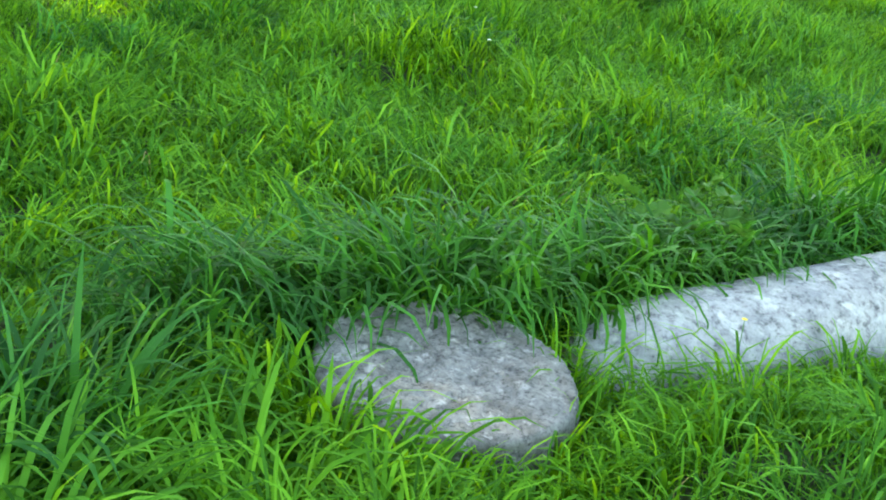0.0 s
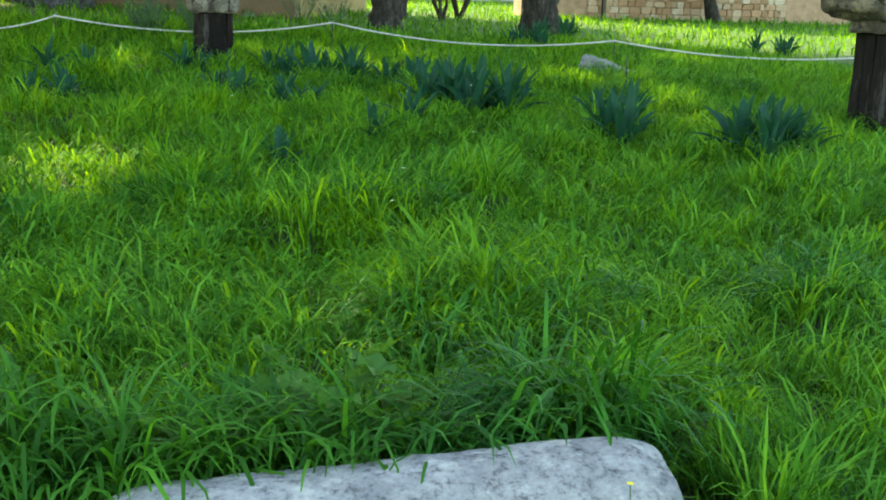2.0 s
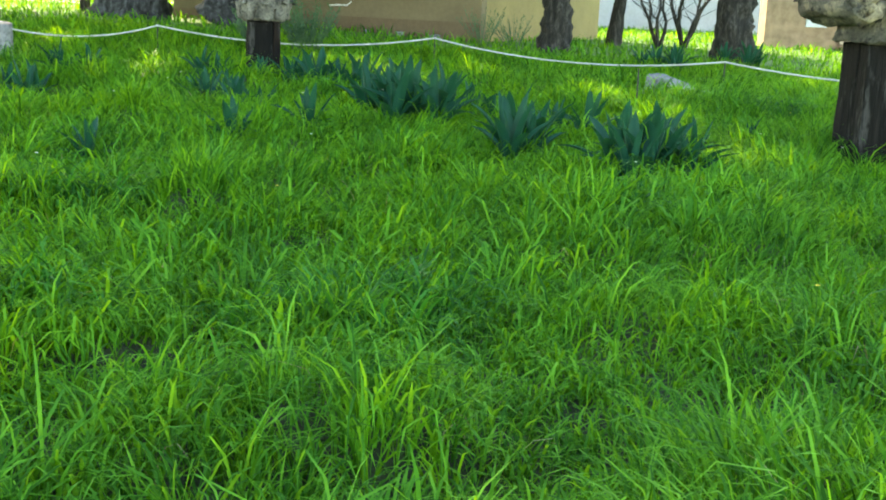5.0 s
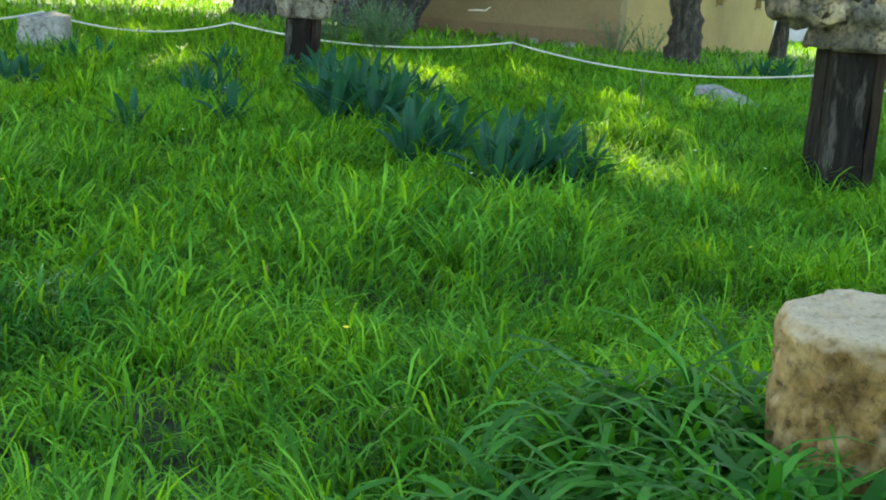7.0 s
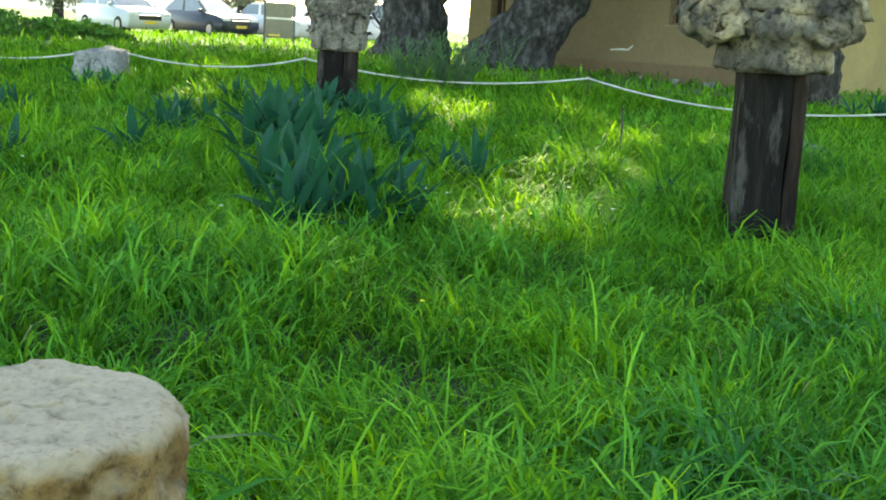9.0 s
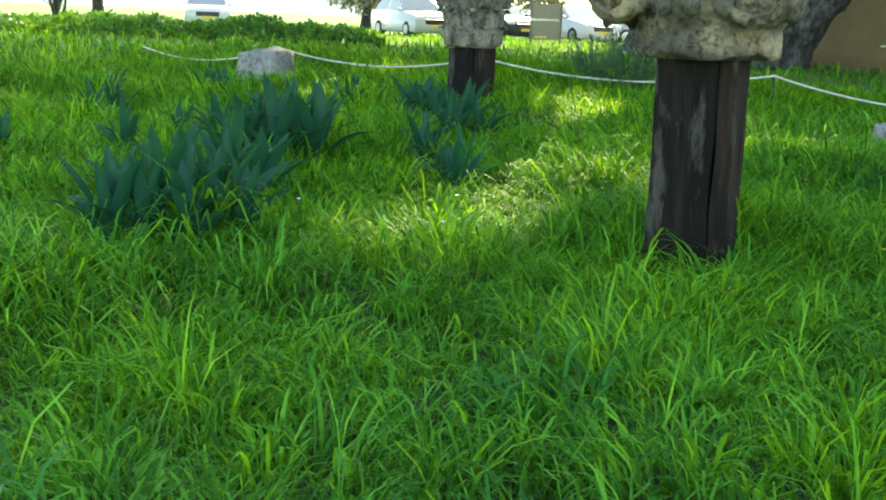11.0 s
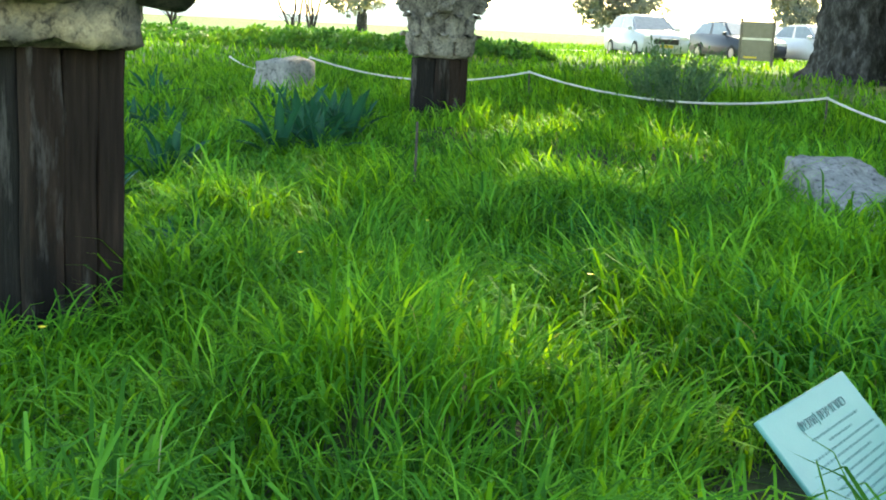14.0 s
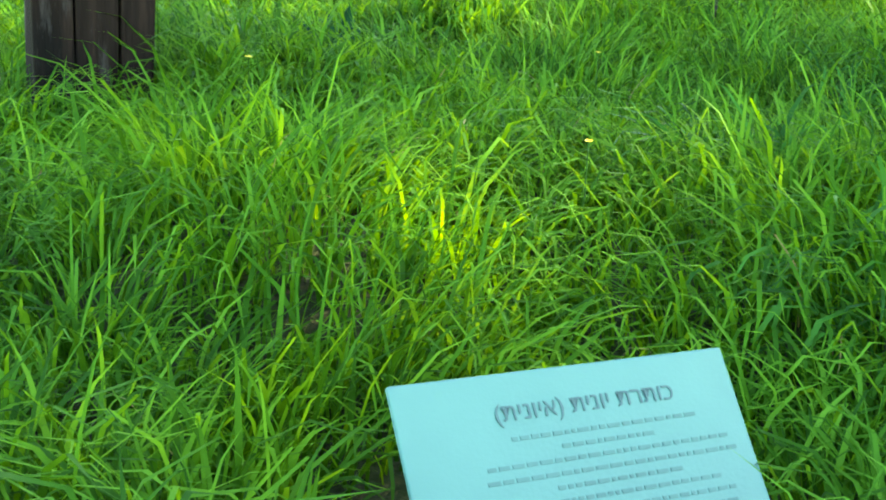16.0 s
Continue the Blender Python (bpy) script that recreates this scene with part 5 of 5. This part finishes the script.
# ---- sign ----
def sign():
    tl, tr = Vector((5.52, 10.32, 0.37)), Vector((5.36, 10.89, 0.37))
    u = (tr - tl).normalized()
    out_ = Vector((u.y, -u.x, 0))
    dn = out_ * math.cos(radians(44)) - Vector((0, 0, 1)) * math.sin(radians(44))
    nrm = u.cross(-dn).normalized()
    W_, H_ = (tr - tl).length, 0.42
    c = (tl + tr) / 2 + dn * H_ / 2
    m = Matrix((u, -dn, nrm)).transposed().to_4x4()
    m.translation = c
    foot = Vector((c.x, c.y, gz(c.x, c.y)))
    t = thing("information_sign", Matrix.Translation(foot), "mint-green tilted information sign with Hebrew text on a stake", "sign")
    inv = t.matrix_world.inverted() @ m
    bm = bmesh.new()
    box(bm, 0, 0, -0.006, W_, H_, 0.012, 0.004, 2)
    panel = part("panel", bm, MINT, t)
    panel.matrix_local = inv
    bm = bmesh.new()
    top = inv @ Vector((0, 0.02, -0.03))
    box(bm, top.x - 0.01, top.y, (top.z - 0.25) / 2, 0.05, 0.05, top.z + 0.25, 0.006, 1)
    part("stake", bm, POSTGREEN, t)
    bm = bmesh.new()
    box(bm, 0, 0, -0.02, 0.3, 0.05, 0.014, 0.003, 1)
    br = part("bracket", bm, POSTGREEN, t)
    br.matrix_local = inv
    cu = bpy.data.curves.new("title", "FONT")
    cu.body = "(\u05ea\u05d9\u05e0\u05d5\u05d9\u05d0) \u05ea\u05d9\u05e0\u05d5\u05d9 \u05ea\u05e8\u05ea\u05d5\u05db"
    cu.size, cu.extrude, cu.align_x, cu.align_y = 0.0395, 0.0005, "CENTER", "CENTER"
    tmp = bpy.data.objects.new("title", cu)
    scene.collection.objects.link(tmp)
    dg = bpy.context.evaluated_depsgraph_get()
    dg.update()
    me = bpy.data.meshes.new_from_object(tmp.evaluated_get(dg))
    bpy.data.objects.remove(tmp)
    me.materials.clear()
    me.materials.append(INK)
    ti = new("title", me)
    ti.parent = panel
    ti.location = (0.02, H_ / 2 - 0.065, 0.002)
    tagged(ti, label="dark printed Hebrew title")
    rr = random.Random(3)
    for i, (w, x) in enumerate([(0.33, 0.045), (0.17, 0.045), (0.42, 0.04), (0.43, 0.04), (0.23, 0.05), (0.36, 0.04), (0.4, 0.04), (0.42, 0.04), (0.3, 0.04), (0.38, 0.04)]):
        bm = bmesh.new()
        q = x - w / 2
        while q < x + w / 2 - 0.01:
            ww = rr.uniform(0.006, 0.022)
            box(bm, q + ww / 2, H_ / 2 - 0.105 - i * 0.0205, 0.0008, ww, 0.0062, 0.0012)
            q += ww + 0.0045
        part("text_line", bm, FAINT, panel)


sign()


# ---- squill plants ----
def squill_leaf(length, width, curl, seed):
    rows_, cols = 9, 4
    V, F = [], []
    for i in range(rows_ + 1):
        s = i / rows_
        wd = width * (0.5 + 0.5 * smooth01(s * 2.2)) * (1 - max(0.0, (s - 0.5) / 0.5) ** 2.6) ** 0.8 if s < 1 else 0.001
        th = 0.05 + curl * s ** 1.8
        y = length * (s * math.sin(th * 0.6))
        z = length * s * math.cos(th * 0.55)
        for j in range(cols + 1):
            q = j / cols * 2 - 1
            V.append((q * wd / 2, y + 0.35 * wd * q * q * -0.8, z + 0.01 * math.sin(6 * s + seed) * q))
    for i in range(rows_):
        for j in range(cols):
            k = i * (cols + 1) + j
            F.append((k, k + 1, k + cols + 2, k + cols + 1))
    return mesh_of("leaf", V, F, SQUILL, True)


LEAVES = [squill_leaf(1.0, 0.15 + 0.012 * k, 0.1 + 0.15 * k, k) for k in range(5)]


def squill(x, y, n, size, spread, seed, label):
    """Several rosettes side by side: upright inner leaves, outer ones falling away."""
    rr = random.Random(seed)
    t = thing("squill_plant", pose(x, y, gz(x, y) - 0.02), label, "plant", "squill clumps in the grass")
    n = int(n * 1.5)
    heads = max(1, n // 9)
    for h in range(heads):
        b, r = h * 2.4 + rr.uniform(-0.5, 0.5), spread * math.sqrt((h + 0.3) / heads)
        hx, hy, hs = r * math.cos(b), r * math.sin(b), size * rr.uniform(0.72, 1.0)
        turn = rr.uniform(0, 360)
        for i in range(n // heads):
            l = new("leaf", LEAVES[min(4, i // 2)])
            l.parent = t
            s = hs * rr.uniform(0.8, 1.12) * (1.05 - 0.02 * i)
            l.matrix_local = pose(hx, hy, 0, 0, 0, turn + 137.5 * i) @ pose(0, 0.015, 0, -(3 + 3.8 * i) + rr.uniform(-6, 6), rr.uniform(-7, 7), 0) @ Matrix.Diagonal((s, s, s, 1))


FULL = "dense blue-green squill clump with upright strap leaves"
THIN = "sparse squill with a few blue-green strap leaves"
for i, (x, y, n, size, spread, label) in enumerate([
    (1.12, 8.2, 54, 0.56, 0.34, FULL), (0.3, 9.2, 26, 0.56, 0.3, FULL), (-0.45, 10.5, 30, 0.62, 0.3, FULL), (-0.8, 10.9, 24, 0.66, 0.28, FULL),
    (-1.3, 13.4, 30, 0.55, 0.35, FULL), (-0.6, 13.0, 22, 0.5, 0.35, FULL), (-1.5, 9.85, 9, 0.5, 0.25, THIN), (-2.9, 8.4, 9, 0.45, 0.25, THIN),
    (-2.0, 9.2, 7, 0.55, 0.2, THIN), (-2.7, 12.5, 26, 0.46, 0.35, FULL), (-2.1, 11.4, 20, 0.48, 0.35, FULL), (-4.2, 13.4, 14, 0.44, 0.35, THIN),
    (-2.9, 13.9, 12, 0.45, 0.3, THIN), (0.9, 10.6, 12, 0.5, 0.3, THIN), (0.1, 11.3, 12, 0.45, 0.3, THIN), (-1.9, 13.95, 20, 0.42, 0.3, FULL), (-2.5, 14.6, 7, 0.36, 0.22, THIN),
    (-4.4, 12.2, 20, 0.46, 0.4, FULL), (3.6, 20.4, 30, 0.55, 0.5, FULL), (6.2, 25.6, 26, 0.6, 0.6, FULL), (8.6, 20.5, 24, 0.5, 0.6, FULL), (-5.5, 12.9, 14, 0.5, 0.4, THIN), (2.3, 10.4, 7, 0.4, 0.2, THIN)]):
    squill(x, y, n, size, spread, 40 + i, label)


# ---- smaller plants and odds and ends ----
def round_leaf(r, lobes, cup, seed):
    """A lobed, slightly cupped leaf lying round its stalk end."""
    V, F = [(0, 0, 0)], []
    n = 22
    for ring in (0.5, 1.0):
        for k in range(n):
            a = 2 * math.pi * k / n
            rr = r * ring * (1 - 0.13 * abs(math.sin(lobes * a / 2)) * ring) * (0.35 if abs(a - math.pi) < 0.25 else 1)
            V.append((rr * math.cos(a), rr * math.sin(a), cup * rr * ring + 0.012 * math.sin(lobes * a + seed) * ring))
    for k in range(n):
        F.append((0, 1 + k, 1 + (k + 1) % n))
        F.append((1 + k, 1 + n + k, 1 + n + (k + 1) % n, 1 + (k + 1) % n))
    return V, F


def leafy_plant(name, x, y, n, r, height, spread, mat, lobes, seed, label, category="plant"):
    rr = random.Random(seed)
    t = thing(name, pose(x, y, gz(x, y)), label, category)
    shapes = []
    for k in range(3):
        V, F = round_leaf(r, lobes, 0.25, k + seed)
        shapes.append(mesh_of("leaf", V, F, mat, True))
    for i in range(n):
        a, q = rr.uniform(0, 6.28), spread * math.sqrt(rr.random())
        px, py, pz = q * math.cos(a), q * math.sin(a), height * rr.uniform(0.55, 1.05)
        s = rr.uniform(0.6, 1.2)
        l = new("leaf", shapes[rr.randrange(3)])
        l.parent = t
        l.matrix_local = pose(px, py, pz, rr.uniform(-35, 35), rr.uniform(-35, 35), rr.uniform(0, 360)) @ Matrix.Diagonal((s, s, s, 1))
        bm = bmesh.new()
        tube(bm, [(px * 0.2, py * 0.2, -0.02), (px * 0.6, py * 0.6, pz * 0.6), (px, py, pz)], [0.004, 0.003, 0.002], 5)
        part("stalk", bm, mat, t)
    return t


leafy_plant("mallow_plant", -3.3, 3.3, 11, 0.065, 0.42, 0.18, WEED, 5, 3, "pale green lobed mallow leaves behind the fallen column")
leafy_plant("mallow_plant", -3.55, 3.4, 8, 0.06, 0.38, 0.16, WEED, 5, 4, "small pale mallow with round lobed leaves in grass")
leafy_plant("broadleaf_weed", 2.95, 4.2, 16, 0.06, 0.2, 0.2, BROAD, 3, 5, "bluish broad-leaved weed at the foot of the column stump")
leafy_plant("broadleaf_weed", 3.1, 4.45, 12, 0.055, 0.17, 0.18, BROAD, 3, 6, "low bluish broad-leaved weed in shaded grass")


def feathery(x, y, h, w, n, seed, label, mat=GREYWEED, name="fennel_plant"):
    """An airy herb: thin stems, each with many threads."""
    rr = random.Random(seed)
    t = thing(name, pose(x, y, gz(x, y)), label, "plant")
    for i in range(n):
        bm = bmesh.new()
        a, q = rr.uniform(0, 6.28), w * math.sqrt(rr.random())
        top = Vector((q * math.cos(a), q * math.sin(a), h * rr.uniform(0.6, 1.1)))
        low_ = top * 0.2
        low_.z = -0.03
        tube(bm, [low_, low_.lerp(top, 0.5) + Vector((0, 0, 0.05)), top], [0.007, 0.005, 0.002], 5)
        for k in range(16):
            s = 0.3 + 0.7 * k / 16
            b = low_.lerp(top, s)
            d = Vector((rr.uniform(-1, 1), rr.uniform(-1, 1), rr.uniform(0.1, 0.9))).normalized() * rr.uniform(0.05, 0.13)
            e = d.cross(Vector((0, 0, 1))).normalized() * 0.012
            v = [bm.verts.new(c) for c in (b, b + d * 0.5 + e, b + d, b + d * 0.5 - e)]
            bm.faces.new(v)
        part("stem", bm, mat, t)
    return t


feathery(-2.3, 19.0, 0.85, 0.6, 80, 11, "feathery grey-green fennel bush beside the rope")
feathery(-3.1, 19.4, 0.7, 0.45, 40, 12, "smaller feathery grey-green herb by the rope")
feathery(-4.3, 27.6, 0.8, 0.5, 14, 13, "wispy shrub at the foot of the leaning trunk")
feathery(0.9, 28.6, 0.8, 0.8, 22, 14, "low grey-green shrub against the building corner")
feathery(1.6, 28.2, 0.7, 0.7, 18, 15, "low grey-green shrub under the olive tree")


def ground_cover(name, spots, count, leaf, mat, seed, label):
    """A low mass of small leaves over a strip of ground."""
    rng_ = np.random.default_rng(seed)
    q = []
    for cx, cy, rx, ry, h in spots:
        m = int(count * rx * ry)
        a, r = rng_.uniform(0, 2 * math.pi, m), np.sqrt(rng_.uniform(0, 1, m))
        x, y = cx + rx * r * np.cos(a), cy + ry * r * np.sin(a)
        z = ground_z(x, y) + h * (1 - r ** 2 * 0.7) * (0.3 + 0.9 * vnoise(x, y, 0.6, seed)) * rng_.uniform(0.55, 1.0, m)
        q.append(np.stack([x, y, z], 1))
    q = np.concatenate(q)
    n = len(q)
    a = rng_.normal(0, 1, (n, 3))
    a /= np.linalg.norm(a, axis=1)[:, None]
    b = np.cross(a, rng_.normal(0, 1, (n, 3)))
    b /= np.linalg.norm(b, axis=1)[:, None]
    L_ = leaf * rng_.uniform(0.6, 1.3, n)[:, None]
    V = np.stack([q, q + a * L_ * 0.5 + b * L_ * 0.35, q + a * L_, q + a * L_ * 0.5 - b * L_ * 0.35], 1).reshape(-1, 3)
    me = bpy.data.meshes.new(name)
    me.vertices.add(4 * n)
    me.vertices.foreach_set("co", V.ravel().astype(np.float32))
    me.loops.add(4 * n)
    me.loops.foreach_set("vertex_index", np.arange(4 * n, dtype=np.int32))
    me.polygons.add(n)
    me.polygons.foreach_set("loop_start", np.arange(0, 4 * n, 4, dtype=np.int32))
    me.update(calc_edges=True)
    me.materials.append(mat)
    return tagged(new(name, me), label, "undergrowth", kind="stuff")


ground_cover("undergrowth", [(-17, 27, 3.5, 2.0, 0.65), (-21, 25, 4, 2.2, 0.55), (-26, 24, 5, 2, 0.5), (-25, 29, 5, 1.5, 0.5)], 900, 0.13, WEED, 21,
             "low dark green leafy undergrowth along the lawn's edge")


def bare_shrub(x, y, h, seed, label, twigs=16):
    t = thing("bare_shrub", pose(x, y, gz(x, y) - 0.05), label, "shrub")
    rr = random.Random(seed)
    for i in range(4):
        bm = bmesh.new()
        top = Vector((rr.uniform(-0.4, 0.4) * h, rr.uniform(-0.3, 0.3) * h, h * rr.uniform(0.8, 1.1)))
        pts = bough(bm, (rr.uniform(-0.08, 0.08), rr.uniform(-0.08, 0.08), 0), top, 0.05 * h / 2, 0.012, seed + i, 7, 0.3, 8)
        for k in range(twigs // 2):
            o_ = pts[2 + k % 6]
            d = Vector((rr.uniform(-1, 1), rr.uniform(-1, 1), rr.uniform(0.4, 1.2))).normalized() * h * rr.uniform(0.25, 0.5)
            bough(bm, o_, o_ + d, 0.014, 0.004, seed + k * 3 + i, 5, 0.15, 4)
        part("stem", bm, DARKBARK, t)


for i, (x, y, h) in enumerate([(-34, 33, 2.6), (-27.5, 24.8, 2.2), (-38, 24, 3.4), (-30, 20.5, 3.0), (-44, 40, 3.4), (-48, 33, 3.6), (6.3, 35.2, 2.6), (7.4, 37, 3.0), (-9.6, 33.4, 2.4)]):
    bare_shrub(x, y, h, 60 + i, "leafless winter shrub with thin dark stems")

# iron rod stuck in the grass
bm = bmesh.new()
tube(bm, [(0, 0, -0.15), (0.005, 0, 0.3), (0, 0.004, 0.5)], [0.008, 0.008, 0.007], 8)
o = part("iron_rod", bm, STAKE)
o.matrix_world = pose(1.7, 12.2, gz(1.7, 12.2))
tagged(o, "thin rusty iron rod upright in the grass", "rod")


# small flowers
def flower(x, y, z, r, mat, seed, label):
    t = thing("flower", pose(x, y, gz(x, y)), label, "flower", "small flowers in the grass")
    bm = bmesh.new()
    tube(bm, [(0, 0, 0), (0.01, 0.005, z * 0.6), (0, 0, z)], [0.002, 0.002, 0.0015], 5)
    part("stem", bm, WEED, t)
    bm = bmesh.new()
    for k in range(5):
        a = 2 * math.pi * k / 5 + seed
        u, w = Vector((math.cos(a), math.sin(a), 0.35)) * r, Vector((-math.sin(a), math.cos(a), 0)) * r * 0.45
        c = Vector((0, 0, z))
        bm.faces.new([bm.verts.new(q) for q in (c, c + u * 0.6 + w, c + u, c + u * 0.6 - w)])
    part("petals", bm, mat, t)


rr = random.Random(8)
for (x, y) in [(-3.95, 2.55), (-2.75, 2.45), (-3.3, 2.42), (1.0, 4.2), (3.9, 10.1), (4.1, 9.2), (2.3, 6.4), (-1.2, 6.2), (3.0, 11.3), (4.4, 10.9)]:
    flower(x, y, rr.uniform(0.3, 0.38), 0.012, YELLOW, rr.random(), "tiny yellow flower on a thin stem")
for i in range(16):
    flower(rr.uniform(-6, 3), rr.uniform(5, 12), rr.uniform(0.3, 0.4), 0.014, CREAM, rr.random(), "tiny white flower head among the grass")

# stones at the foot of the ochre wall
for i in range(6):
    u = dleft - rr.uniform(0.5, 6.5)
    q = Vector((*CL, 0)) + d_a * u + n_a * rr.uniform(0.3, 0.9)
    o = part("rubble_stone", boulder((rr.uniform(0.12, 0.26), rr.uniform(0.1, 0.2), rr.uniform(0.1, 0.15)), rr.uniform(0, 9), 2, 0.12), FIELDSTONE, smooth=True)
    o.matrix_world = pose(q.x, q.y, gz(q.x, q.y) + 0.04, 0, 0, rr.uniform(0, 180))
    tagged(o, "small pale stone at the foot of the plastered wall", "stone", "rubble along the wall")
